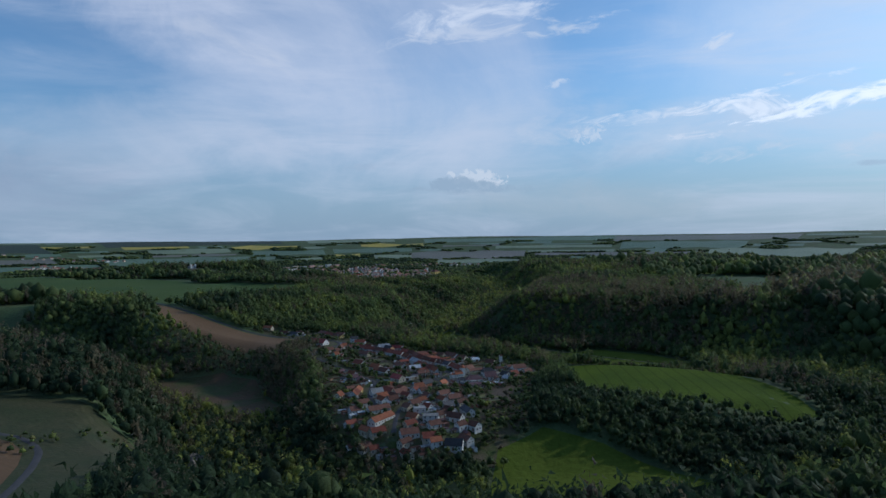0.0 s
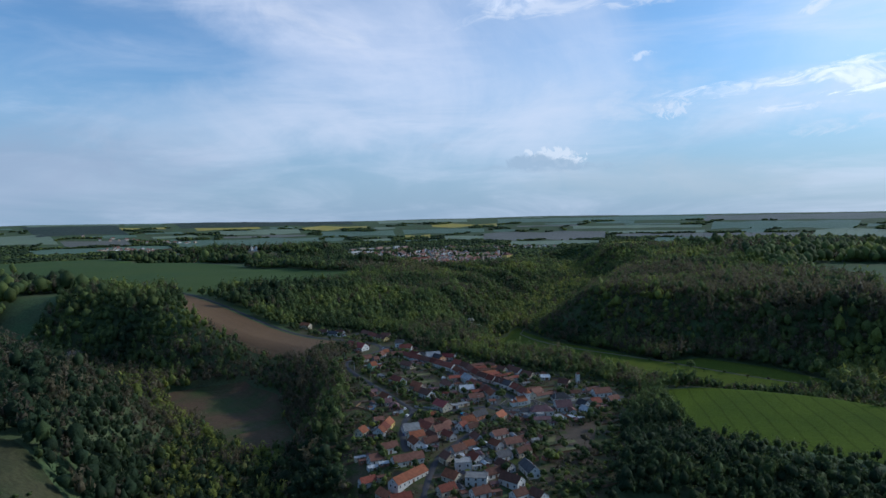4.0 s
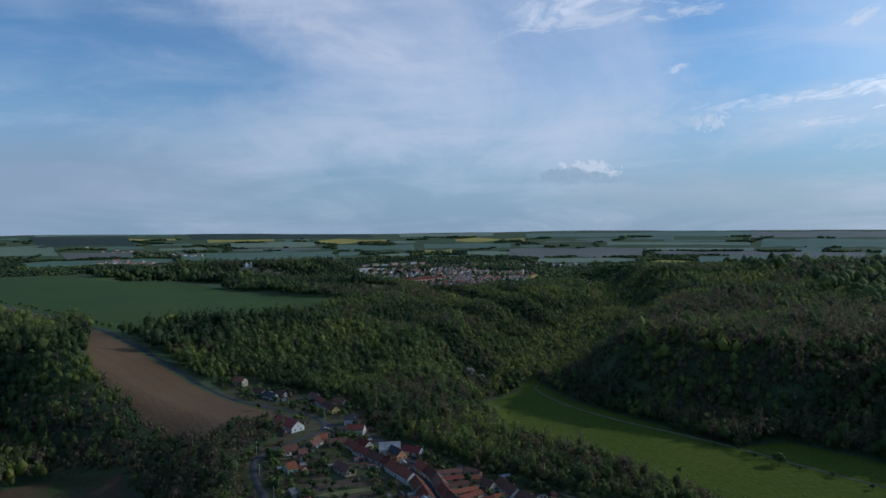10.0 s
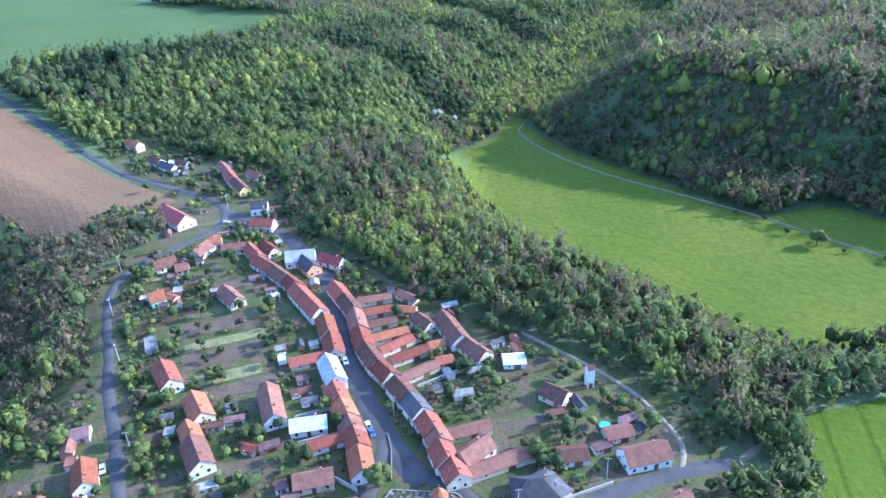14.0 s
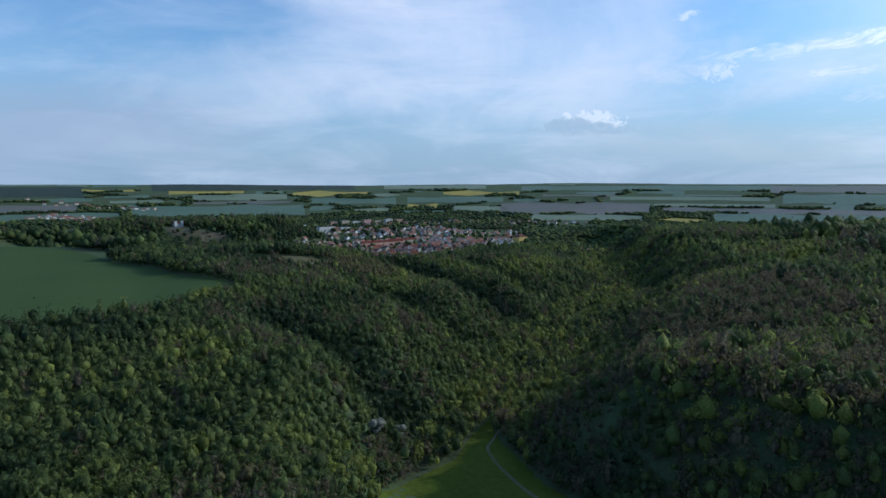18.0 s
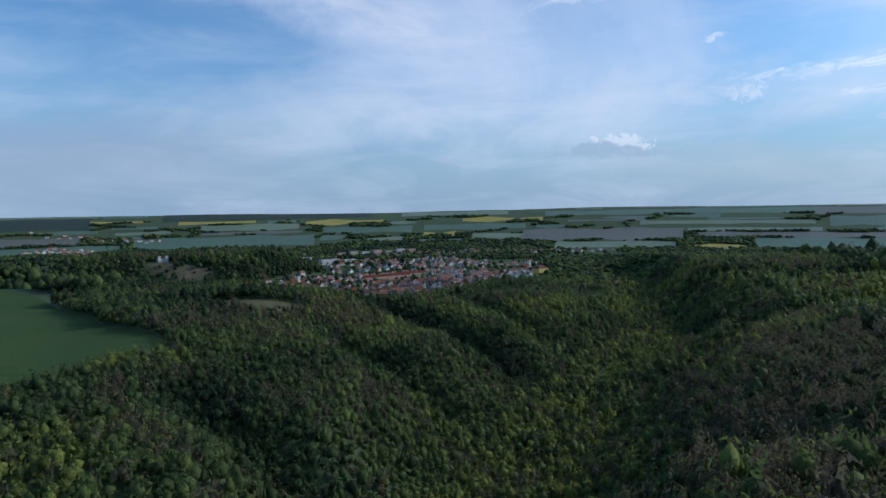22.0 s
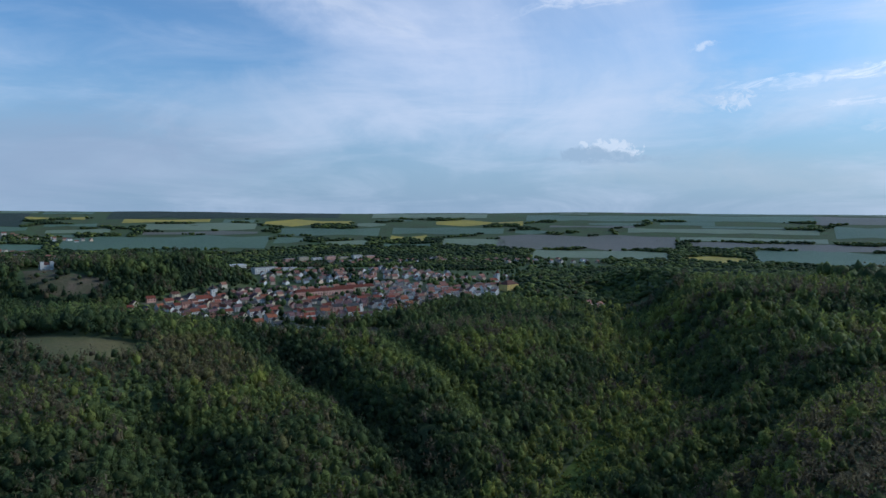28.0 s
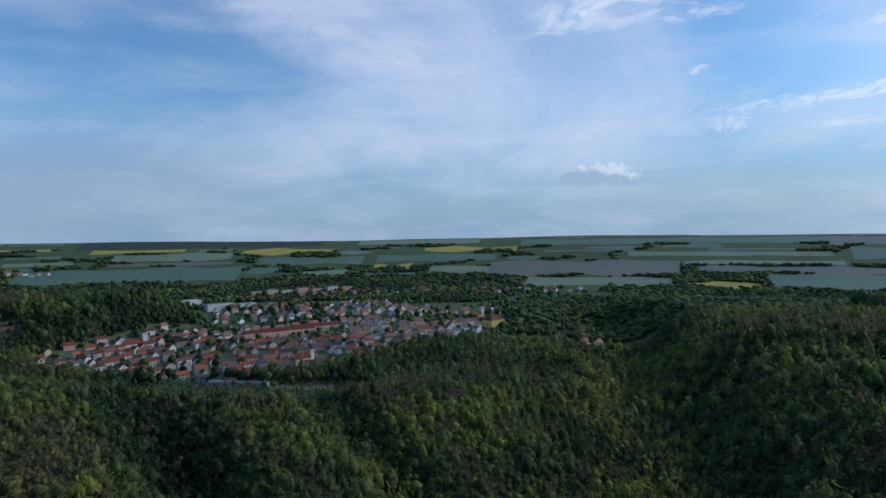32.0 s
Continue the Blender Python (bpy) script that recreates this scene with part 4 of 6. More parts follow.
ROOF_WORDS = dict(red="red tiled", orange="orange tiled", brown="weathered brown tiled", crimson="bright crimson metal", plum="dark plum-brown tiled", slate="dark grey slate", grey="flat grey", white="white sheet-metal")
HOUSES = []


def gable_roof(L, W, eave, rise, over=0.35, thick=0.16):
    s, y1 = rise / (W / 2), W / 2 + over
    z1 = eave - over * s
    return Shape().prism([(-y1, z1), (0, eave + rise), (y1, z1), (y1, z1 + thick), (0, eave + rise + thick * 1.25), (-y1, z1 + thick)], -L / 2 - over * 0.7, L / 2 + over * 0.7)


def hip_roof(L, W, eave, rise, over=0.4):
    a, b, c = L / 2 + over, W / 2 + over, max(L / 2 - W / 2, 0.3)
    z0, z1 = eave - 0.12, eave + rise
    s = Shape()
    s.face((-a, -b, z0), (a, -b, z0), (c, 0, z1), (-c, 0, z1)).face((a, b, z0), (-a, b, z0), (-c, 0, z1), (c, 0, z1))
    s.face((a, -b, z0), (a, b, z0), (c, 0, z1)).face((-a, b, z0), (-a, -b, z0), (-c, 0, z1)).face((-a, b, z0), (a, b, z0), (a, -b, z0), (-a, -b, z0))
    return s


def house(x, y, turn, L, W, wall, roof, eave, style="gable", group="village houses", windows=True):
    """A house or outbuilding: length along the ridge, width and height of the eaves in units of the plan."""
    L, W, eave = L * S, W * S * 0.9, eave * S * 0.92
    shed = eave < 2.6
    rise = W * (0.26 if shed or wall == "none" else 0.40)
    word = "shed" if shed else "house"
    if style == "flat":
        label = f"{WALL_WORDS[wall]} flat-roofed " + ("garage beside a house" if shed else "house of plain cubic shape")
    else:
        label = f"{WALL_WORDS[wall]} {word} with a {ROOF_WORDS[roof]} " + ("hipped roof" if style == "hip" else "gabled roof")
    h = base("shed" if shed else "house", x, y, turn, label, word, group, 0.1, min(L, W) / 2)
    HOUSES.append((x, y, max(L, W) / 2 / S))
    a, b = L / 2, W / 2
    if style == "gable":
        body = Shape().prism([(-b, -2.0), (b, -2.0), (b, eave), (0, eave + rise - 0.02), (-b, eave)], -a, a)
        part("wall", body, WALLS[wall], h)
        part("roof", gable_roof(L, W, eave, rise), ROOFS[roof], h)
    elif style == "hip":
        part("wall", Shape().box(-a, a, -b, b, -2.0, eave), WALLS[wall], h)
        part("roof", hip_roof(L, W, eave, rise), ROOFS[roof], h)
    else:
        part("wall", Shape().box(-a, a, -b, b, -2.0, eave), WALLS[wall], h)
        r = Shape().box(-a - 0.12, a + 0.12, -b - 0.12, b + 0.12, eave, eave + 0.12)
        for q in ((-a - 0.12, a + 0.12, -b - 0.12, -b + 0.12), (-a - 0.12, a + 0.12, b - 0.12, b + 0.12), (-a - 0.12, -a + 0.12, -b + 0.12, b - 0.12), (a - 0.12, a + 0.12, -b + 0.12, b - 0.12)):
            r.box(*q, eave + 0.12, eave + 0.34)
        part("roof", r, ROOFS[roof], h)
    if not windows:
        return h

    def opening(name, meshes, px, py, pz, face):
        m = pose(px, py, pz, 0, 0, face)
        if isinstance(meshes, tuple) and len(HOUSES) > 80:
            part(name, meshes[2], None, h, at=m)
        elif isinstance(meshes, tuple):
            w = part(name, meshes[0], None, h, at=m)
            part("pane", meshes[1], None, w)
        else:
            part(name, meshes, None, h, at=m)

    if shed:
        opening("garage_door" if L > 6 else "door", GATE_MESH if L > 6 else DOOR_MESH, 0.12 * L, -b, 0.05, 180)
        opening("window", SMALL_WINDOW, -0.25 * L, -b, 1.1, 180)
        return h
    n = max(2, int(L / 3.3))
    floors = [0.95] + ([3.5] if eave > 4.6 else []) + ([6.0] if eave > 7.4 else [])
    for side in (-1, 1):
        for z in floors:
            for k in range(n):
                px = (k + 0.5) / n * L - a
                if z == 0.95 and side == -1 and k == n // 2:
                    opening("door", DOOR_MESH, px, side * b, 0.05, 180)
                else:
                    opening("window", WINDOW, px, side * b, z, 180 if side < 0 else 0)
        for z in floors:
            for q in (-0.22, 0.22):
                opening("window", WINDOW, side * a, q * W, z, -90 if side > 0 else 90)
        if style == "gable" and rise > 2.4:
            opening("window", SMALL_WINDOW, side * a, 0, eave + 0.25, -90 if side > 0 else 90)
    if style != "flat":
        part("chimney", CHIMNEY_MESH, None, h, at=pose(0.22 * L, 0.12 * W, eave + rise * 0.76))
    return h


# ---------------------------------------------------------------- the village
house(-272, 1016, -26, 16, 8, "cream", "orange", 5)
house(-240, 991, -22, 14, 8, "white", "brown", 3.2)
house(-224, 981, -30, 18, 8, "white", "slate", 3.2)
house(-217, 989, -17, 11, 7, "white", "brown", 3.2)
house(-179, 978, -51, 20, 8.5, "cream", "brown", 4)
house(-167, 963, -52, 22, 8.5, "white", "red", 4)
house(-153, 947, -48, 23, 8.5, "yellow", "brown", 4)
house(-152, 969, -35, 15, 7, "grey", "brown", 3.2)
house(-125, 914, 17, 10, 9, "white", "slate", 5.5)
house(-114, 893, -2, 14, 9, "white", "red", 4.5)
house(-171, 897, -34, 27, 13, "white", "crimson", 4)
house(-132, 870, 25, 6, 7, "cream", "orange", 4.5)
house(-136, 861, -97, 14, 9, "grey", "brown", 3.2)
house(-148, 844, 46, 11, 9, "white", "brown", 3.2)
house(-137, 841, 33, 6, 7, "grey", "brown", 3.2)
house(-119, 865, 17, 13, 8, "cream", "brown", 3.2)
house(-106, 861, -47, 18, 8, "white", "red", 3.2)
house(-99, 866, -43, 13, 8, "white", "red", 3.2)
house(-134, 812, 45, 7, 9, "green", "orange", 4)
house(-128, 815, -17, 6, 5, "cream", "red", 2.4)
house(-99, 818, -40, 16, 9, "cream", "brown", 3.5)
house(-78, 857, 16, 15, 11, "white", "white", 4.5)
house(-73, 852, -45, 19, 9, "orange", "slate", 4)
house(-61, 857, -20, 14, 8, "white", "crimson", 3.5)
house(-95, 849, -35, 15, 9, "white", "red", 3.6)
house(-83, 840, -41, 16, 9, "grey", "brown", 3.6)
house(-73, 832, -42, 13, 9, "cream", "red", 3.6)
house(-60, 817, -47, 29, 10, "white", "red", 4.2)
house(-48, 827, -52, 13, 9, "cream", "red", 4)
house(-40, 817, -53, 14, 9, "white", "brown", 4)
house(-33, 805, -65, 16, 9, "grey", "brown", 4)
house(-27, 792, -63, 13, 9, "cream", "red", 4)
house(-20, 781, -53, 15, 9, "white", "brown", 4)
house(-12, 772, -45, 10, 9, "grey", "red", 4)
house(-3, 762, -49, 11, 9.5, "white", "brown", 4.6)
house(4, 754, -51, 11, 9.5, "white", "slate", 4.6)
house(11, 745, -57, 9, 9.5, "white", "red", 4.4)
house(15, 739, -59, 6, 9.5, "cream", "brown", 4.4)
house(18, 732, -61, 9, 9.5, "white", "red", 4.4)
house(23, 725, -61, 8, 9.5, "cream", "red", 4.4)
house(-45, 799, -63, 15, 9, "white", "orange", 3.8)
house(-38, 786, -65, 14, 9, "cream", "red", 3.8)
house(-33, 769, -57, 16, 9, "white", "white", 5)
house(-28, 758, -58, 12, 9, "white", "red", 3.8)
house(-22, 749, -56, 10, 9, "cream", "orange", 3.8)
house(-17, 741, -57, 10, 9, "white", "brown", 3.8)
house(-14, 736, -60, 12, 9, "cream", "red", 4)
house(-9, 725, -66, 12, 9, "white", "orange", 4)
house(-30, 825, 24, 16, 6, "cream", "brown", 2.8)
house(-27, 815, 24, 16, 6, "cream", "red", 2.8)
house(-13, 818, -1, 9, 6, "cream", "orange", 2.8)
house(-15, 829, -30, 11, 6, "cream", "brown", 2.8)
house(-5, 786, 37, 17, 6, "cream", "red", 2.8)
house(5, 794, 31, 7, 6, "cream", "orange", 2.8)
house(1, 776, 42, 16, 6, "cream", "brown", 2.8)
house(10, 784, 23, 7, 6, "cream", "red", 2.8)
house(-17, 798, 32, 18, 6, "cream", "orange", 2.8)
house(-23, 806, 29, 16, 6, "cream", "brown", 2.8)
house(-12, 792, 45, 16, 6, "cream", "red", 2.8)
house(10, 804, -58, 22, 10, "white", "brown", 4)
house(21, 792, -43, 16, 9, "cream", "brown", 3.5)
house(-3, 808, -45, 11, 8, "cream", "brown", 3.5)
house(24, 746, 26, 18, 6, "cream", "brown", 2.8)
house(28, 736, 51, 13, 9, "white", "brown", 3.6)
house(37, 733, 31, 26, 6.5, "cream", "brown", 2.8)
house(38, 788, 12, 9, 8, "white", "white", 3)
house(55, 769, -29, 10, 9, "cream", "brown", 3.4)
house(49, 723, 11, 15, 11, "white", "slate", 3.4, "hip")
house(54, 726, -49, 12, 8, "cream", "slate", 3, "hip")
house(61, 740, 14, 10, 8, "white", "brown", 3)
house(85, 743, 23, 16, 10, "white", "brown", 4)
house(77, 753, 21, 10, 7, "cream", "brown", 3)
house(49, 697, 13, 13, 12, "white", "plum", 4)
house(55, 691, -78, 14, 6, "white", "brown", 3)
house(31, 684, 11, 18, 11, "white", "plum", 4, "hip")
house(18, 682, 17, 6, 6, "grey", "slate", 4)
house(66, 702, -56, 10, 10, "white", "slate", 4)
house(76, 711, 29, 9, 9, "cream", "red", 4)
house(-98, 758, -47, 16, 9.5, "white", "red", 4.5)
house(-77, 743, -48, 15, 9.5, "cream", "orange", 3.6)
house(-74, 731, -49, 9, 8, "cream", "orange", 3.2)
house(-66, 721, -49, 15, 9.5, "white", "brown", 4)
house(-49, 691, -48, 15, 10, "cream", "crimson", 4)
house(-40, 694, -0, 9, 7, "white", "grey", 3, "flat")
house(-99, 707, -52, 13, 8.5, "white", "orange", 4)
house(-95, 696, 25, 6, 8, "cream", "plum", 3.4)
house(-88, 686, 12, 8, 9.5, "brick", "plum", 3.4, "hip")
house(-114, 726, 27, 6, 7, "grey", "plum", 2.8)
house(-50, 748, -60, 20, 9, "white", "brown", 4.2)
house(-33, 741, 19, 13, 8, "white", "white", 3.4)
house(-46, 777, 27, 15, 7, "cream", "red", 3)
house(-24, 734, 31, 13, 6, "white", "red", 3)
house(-23, 717, 21, 13, 8, "cream", "brown", 3.4)
house(-50, 728, -9, 5, 4.5, "cream", "red", 2.2)
house(-118, 779, -56, 11, 5, "grey", "grey", 2.6, "flat")
house(-33, 700, 38, 11, 6, "cream", "grey", 2.5, "flat")
house(-9, 709, 21, 6, 5, "white", "brown", 3)
house(-102, 631, 68, 8, 9, "cream", "orange", 3.6)
house(-88, 631, 82, 8, 9.5, "white", "orange", 4)
house(-87, 639, 82, 9, 9.5, "cream", "red", 4)
house(-86, 648, 82, 10, 9.5, "yellow", "orange", 4)
house(-91, 639, 66, 11, 7, "grey", "grey", 3)
house(-95, 659, 25, 8, 8, "grey", "brown", 3)
house(-66, 637, 24, 12, 11, "white", "grey", 4)
house(-55, 643, -49, 16, 9.5, "cream", "red", 4)
house(-55, 653, 23, 7, 8, "cream", "brown", 3.6)
house(-54, 670, 32, 5, 7, "cream", "orange", 3.2)
house(-43, 659, -49, 10, 7, "cream", "orange", 3)
house(-41, 650, 61, 7, 7, "cream", "brown", 3.2)
house(-26, 658, 33, 11, 9, "cream", "orange", 3.8)
house(-18, 671, 50, 14, 9, "brick", "slate", 4)
house(-29, 647, 60, 8, 8, "white", "red", 3.6)
house(-21, 644, 36, 9, 8, "white", "brown", 3.6)
house(-44, 639, 39, 13, 9, "cream", "brown", 3.6)
house(-2, 670, 66, 12, 9, "cream", "orange", 3.6)
house(18, 679, -63, 9, 6, "white", "grey", 3, "flat")
house(31, 666, 12, 13, 7, "cream", "plum", 3)
house(30, 676, 12, 6, 8, "white", "grey", 4, "flat")
house(45, 672, -66, 11, 6, "white", "grey", 3, "flat")
house(67, 690, -52, 10, 8, "white", "white", 3.2)
house(92, 723, 36, 11, 8, "white", "brown", 4)
house(-54, 555, 58, 28, 9, "white", "orange", 4)
house(-59, 581, 32, 21, 9, "white", "brown", 4)
house(-22, 573, 10, 10, 11, "white", "grey", 7, "flat")
house(-12, 553, -3, 13, 11, "white", "grey", 6, "flat")
house(-27, 556, -37, 11, 9, "cream", "orange", 4)
house(-29, 525, 18, 15, 10, "white", "brown", 4)
house(-13, 519, 13, 11, 10, "cream", "red", 4)
house(7, 514, -11, 14, 12, "white", "slate", 4)
house(9, 553, -35, 14, 9, "white", "brown", 4.5)
house(20, 570, -69, 17, 9, "white", "slate", 4.5)
house(-29, 539, 40, 11, 8, "cream", "red", 4)
house(-32, 515, 45, 11, 8, "cream", "brown", 4)
house(-8, 514, 26, 10, 8, "white", "orange", 4)


# the church on its walled mound
def church():
    x, y, turn = 15.0, 707.0, 29
    c = base("church", x, y, turn, "small white village church with orange tiled roofs and a square tower", "church", "", 0.2, 5)
    c.scale = (0.82, 0.82, 0.86)
    L, W, e = 10.0, 7.6, 4.6
    part("nave", Shape().prism([(-W / 2, -2), (W / 2, -2), (W / 2, e), (0, e + 3.6), (-W / 2, e)], -L / 2, L / 2), WALLS["white"], c)
    part("nave_roof", gable_roof(L, W, e, 3.6), ROOFS["orange"], c)
    part("chancel", Shape().prism([(-2.7, -2), (2.7, -2), (2.7, 4.2), (0, 6.6), (-2.7, 4.2)], -L / 2 - 4.5, -L / 2), WALLS["white"], c)
    part("chancel_roof", hip_roof(5.4, 5.4, 4.2, 2.6), ROOFS["orange"], c, at=pose(-L / 2 - 2.2, 0, 0))
    part("tower", Shape().box(L / 2 - 0.4, L / 2 + 3.8, -2.1, 2.1, -2, 10.2).box(L / 2 - 0.6, L / 2 + 4.0, -2.3, 2.3, 9.8, 10.1), WALLS["white"], c)
    t = Shape()
    for z0, z1, r0, r1 in ((10.2, 11.6, 3.2, 2.3), (11.6, 13.2, 2.3, 0.9), (13.2, 14.0, 0.9, 0.25)):
        t.cone(L / 2 + 1.7, 0, z0, z1, r0, r1, 8, radians(22.5))
    part("tower_roof", t, ROOFS["orange"], c)
    part("cross", Shape().box(L / 2 + 1.66, L / 2 + 1.74, -0.04, 0.04, 14, 15.2).box(L / 2 + 1.66, L / 2 + 1.74, -0.35, 0.35, 14.7, 14.8), METAL, c)
    for k in range(3):
        for side in (-1, 1):
            w = part("window", WINDOW[0], None, c, at=pose(-3.2 + 3.2 * k, side * W / 2, 1.9, 0, 0, 180 if side < 0 else 0))
            part("pane", WINDOW[1], None, w)
    for side, face in ((-1, 180), (1, 0)):
        w = part("window", SMALL_WINDOW[0], None, c, at=pose(L / 2 + 1.7, side * 2.1, 7.6, 0, 0, face))
        part("pane", SMALL_WINDOW[1], None, w)
    part("door", DOOR_MESH, None, c, at=pose(L / 2 + 3.8, 0, 0.1, 0, 0, -90))


church()
YARD = [(-3, 703), (1, 694.5), (16, 694), (30, 704), (31.5, 714), (24, 719.5), (3, 718)]
patch("churchyard", YARD, LAWN, "green churchyard lawn round the white church", 0.35, "lawn")


def long_wall(name, line, tall, thick, material, label, closed=False, step=3.0):
    """A wall or fence of equal lengths that follows the ground."""
    pts = [Vector(p) for p in line] + ([Vector(line[0])] if closed else [])
    s = Shape()
    for a, b in zip(pts, pts[1:]):
        n = max(1, round((b - a).length / step))
        side = Vector((-(b - a).y, (b - a).x)).normalized() * thick / 2 / S
        for k in range(n):
            p, q = a.lerp(b, k / n), a.lerp(b, (k + 1) / n)
            zp, zq = float(height(p.x, p.y)) * S, float(height(q.x, q.y)) * S
            lo = [((p + side) * S, zp), ((q + side) * S, zq), ((q - side) * S, zq), ((p - side) * S, zp)]
            m = len(s.v)
            s.v += [(v.x, v.y, z - 0.3) for v, z in lo] + [(v.x, v.y, z + tall) for v, z in lo]
            s.f += [tuple(m + i for i in f) for f in ((3, 2, 1, 0), (4, 5, 6, 7), (0, 1, 5, 4), (1, 2, 6, 5), (2, 3, 7, 6), (3, 0, 4, 7))]
    me = s.mesh(name, material)
    bm = bmesh.new()
    bm.from_mesh(me)
    bmesh.ops.remove_doubles(bm, verts=bm.verts, dist=0.02)
    bm.to_mesh(me)
    bm.free()
    return tagged(new(name, me), label, "wall" if tall > 1.3 or material is STONE else "fence")


long_wall("churchyard_wall", YARD, 0.8, 0.4, STONE, "low grey stone wall round the churchyard", True)
grave = new("gravestone", Shape().box(-0.45, 0.45, -0.12, 0.12, -0.2, 1.0).box(-0.5, 0.5, -0.1, 1.7, -0.2, 0.22).mesh("gravestone", STONE))
tagged(grave, "grey stone grave with an upright headstone", "grave", "graves in the churchyard")
first = True
for k in range(60):
    t = k / 60 * len(YARD)
    i = int(t)
    p = Vector(YARD[i]).lerp(Vector(YARD[(i + 1) % len(YARD)]), t - i)
    for inset in (0.12, 0.26):
        q = p.lerp(Vector((15, 706.5)), inset)
        if (inset > 0.2 and k % 3) or (abs(q.x - 14) < 9 and abs(q.y - 706) < 6):
            continue
        m = pose(q.x * S, q.y * S, (float(height(q.x, q.y)) + 0.35) * S, 0, 0, 29 + (k % 5) * 3 + (90 if k % 2 else 0))
        if first:
            grave.matrix_world, first = m, False
        else:
            copy_thing(grave, m)

# ---------------------------------------------------------------- trees that stand by themselves
def tree_kind(seed, tone, tall, wide, bareness=0.0):
    """A tree with its tapered trunk, limbs and ragged crown, at the origin."""
    r = np.random.default_rng(seed)
    t = new("tree")
    t.empty_display_size = 0.5
    s = Shape()
    top = tall * 0.62
    s.cone(0, 0, -0.6, top * 0.5, tall * 0.03, tall * 0.022, 7).cone(0.05, 0.03, top * 0.5, top, tall * 0.022, tall * 0.01, 6)
    for k in range(7):
        a, h = r.uniform(0, 6.28), r.uniform(0.42, 0.95) * top
        reach, up = wide * r.uniform(0.5, 0.85), tall * r.uniform(0.08, 0.2)
        n = len(s.v)
        for q, w in ((0.0, 0.014), (1.0, 0.004)):
            c = Vector((math.cos(a) * reach * q, math.sin(a) * reach * q, h + up * q))
            s.v += [(c.x + tall * w * math.cos(b), c.y, c.z + tall * w * math.sin(b)) for b in (0, 2.1, 4.2)]
        s.f += [(n, n + 1, n + 4, n + 3), (n + 1, n + 2, n + 5, n + 4), (n + 2, n, n + 3, n + 5)]
    part("trunk", s, BARK, t)
    vs, fs, b = [], [], 0
    lumps = 9 if not bareness else 6
    for k in range(lumps):
        v, f = crown_shape(1, seed * 31 + k, 34)
        a = r.uniform(0, 6.28)
        d = wide * r.uniform(0.15, 0.62) if k else 0
        size = wide * r.uniform(0.36, 0.56)
        c = np.array([math.cos(a) * d, math.sin(a) * d, tall * r.uniform(0.45, 0.8) - d * 0.25])
        if not k:
            c[2] = tall * 0.72
        vs.append(v * np.array([size, size, size * 0.85]) + c)
        fs.append(f + b)
        b += len(v)
    me = fast_mesh("crown", np.concatenate(vs), np.concatenate(fs), True)
    at = me.attributes.new("kind_of_tree", "FLOAT", "POINT")
    at.data.foreach_set("value", np.full(b, tone, np.float32))
    me.materials.append(LEAVES)
    part("crown", me, None, t)
    return t


TREE_WORDS = ("dark green leafy garden tree", "fresh green broad-crowned tree", "yellow-green tree in young leaf", "brownish tree with few spring leaves", "silvery white-leaved tall tree")
TREES = [tree_kind(3, 0.2, 7.5, 3.2), tree_kind(5, 0.5, 8.5, 4.0), tree_kind(8, 0.7, 9.0, 3.8), tree_kind(11, 0.86, 8.0, 3.6, 0.5), tree_kind(14, 0.98, 17.0, 5.5)]
used = [False] * 5


def tree(which, x, y, size=1.0, group="garden trees", label=""):
    """Stands a tree at a place of the plan."""
    m = pose(x * S, y * S, float(height(x, y)) * S + 0.1, 0, 0, (x * 37 + y * 17) % 360)
    if not used[which]:
        used[which] = True
        ob = TREES[which]
        ob.matrix_world = m
    else:
        ob = copy_thing(TREES[which], m)
    ob.scale = (size, size, size * 1.05)
    return tagged(ob, label or TREE_WORDS[which], "tree", group)


def clear_of(x, y, room=2.0, road=5.5):
    for hx, hy, hr in HOUSES:
        if math.hypot(x - hx, y - hy) < hr + room:
            return False
    for key, line in ROADS.items():
        if float(near_line(np.array([x]), np.array([y]), line)[0][0]) < road:
            return False
    return not bool(inside(np.array([x]), np.array([y]), YARD)[0])


HOUSES.append((15.0, 707.0, 9))
dice = random.Random(4)
# the crowded lower end of the village, and the small sheds in the yards
LOWER = [(-78, 515), (-84, 600), (-66, 632), (-22, 640), (12, 628), (32, 560), (12, 500), (-45, 498)]
n = 0
for _ in range(1500):
    x, y = dice.uniform(-85, 35), dice.uniform(498, 640)
    if n < 30 and bool(inside(np.array([x]), np.array([y]), LOWER)[0]) and clear_of(x, y, 5.2, 6):
        house(x, y, dice.choice((35, 35, -55)) + dice.uniform(-8, 8), dice.uniform(8, 13), dice.uniform(7, 9), dice.choice(("white", "white", "cream", "grey")), dice.choice(("red", "brown", "brown", "orange", "slate")), dice.choice((3.6, 4, 4.6)))
        n += 1
n = 0
for _ in range(4000):
    hx, hy, hr = dice.choice(HOUSES)
    a = dice.uniform(0, 6.28)
    x, y = hx + math.cos(a) * (hr + 4), hy + math.sin(a) * (hr + 4)
    if n < 160 and bool(inside(np.array([x]), np.array([y]), VILLAGE)[0]) and clear_of(x, y, 2.6, 6):
        house(x, y, 28 + dice.choice((0, 90)) + dice.uniform(-6, 6), dice.uniform(3.5, 8.0), dice.uniform(3, 4.6), dice.choice(("cream", "grey", "white", "brick")), dice.choice(("brown", "brown", "grey", "slate", "white", "plum", "plum")), dice.uniform(2.2, 2.6), dice.choice(("gable", "flat")))
        n += 1
count = 0
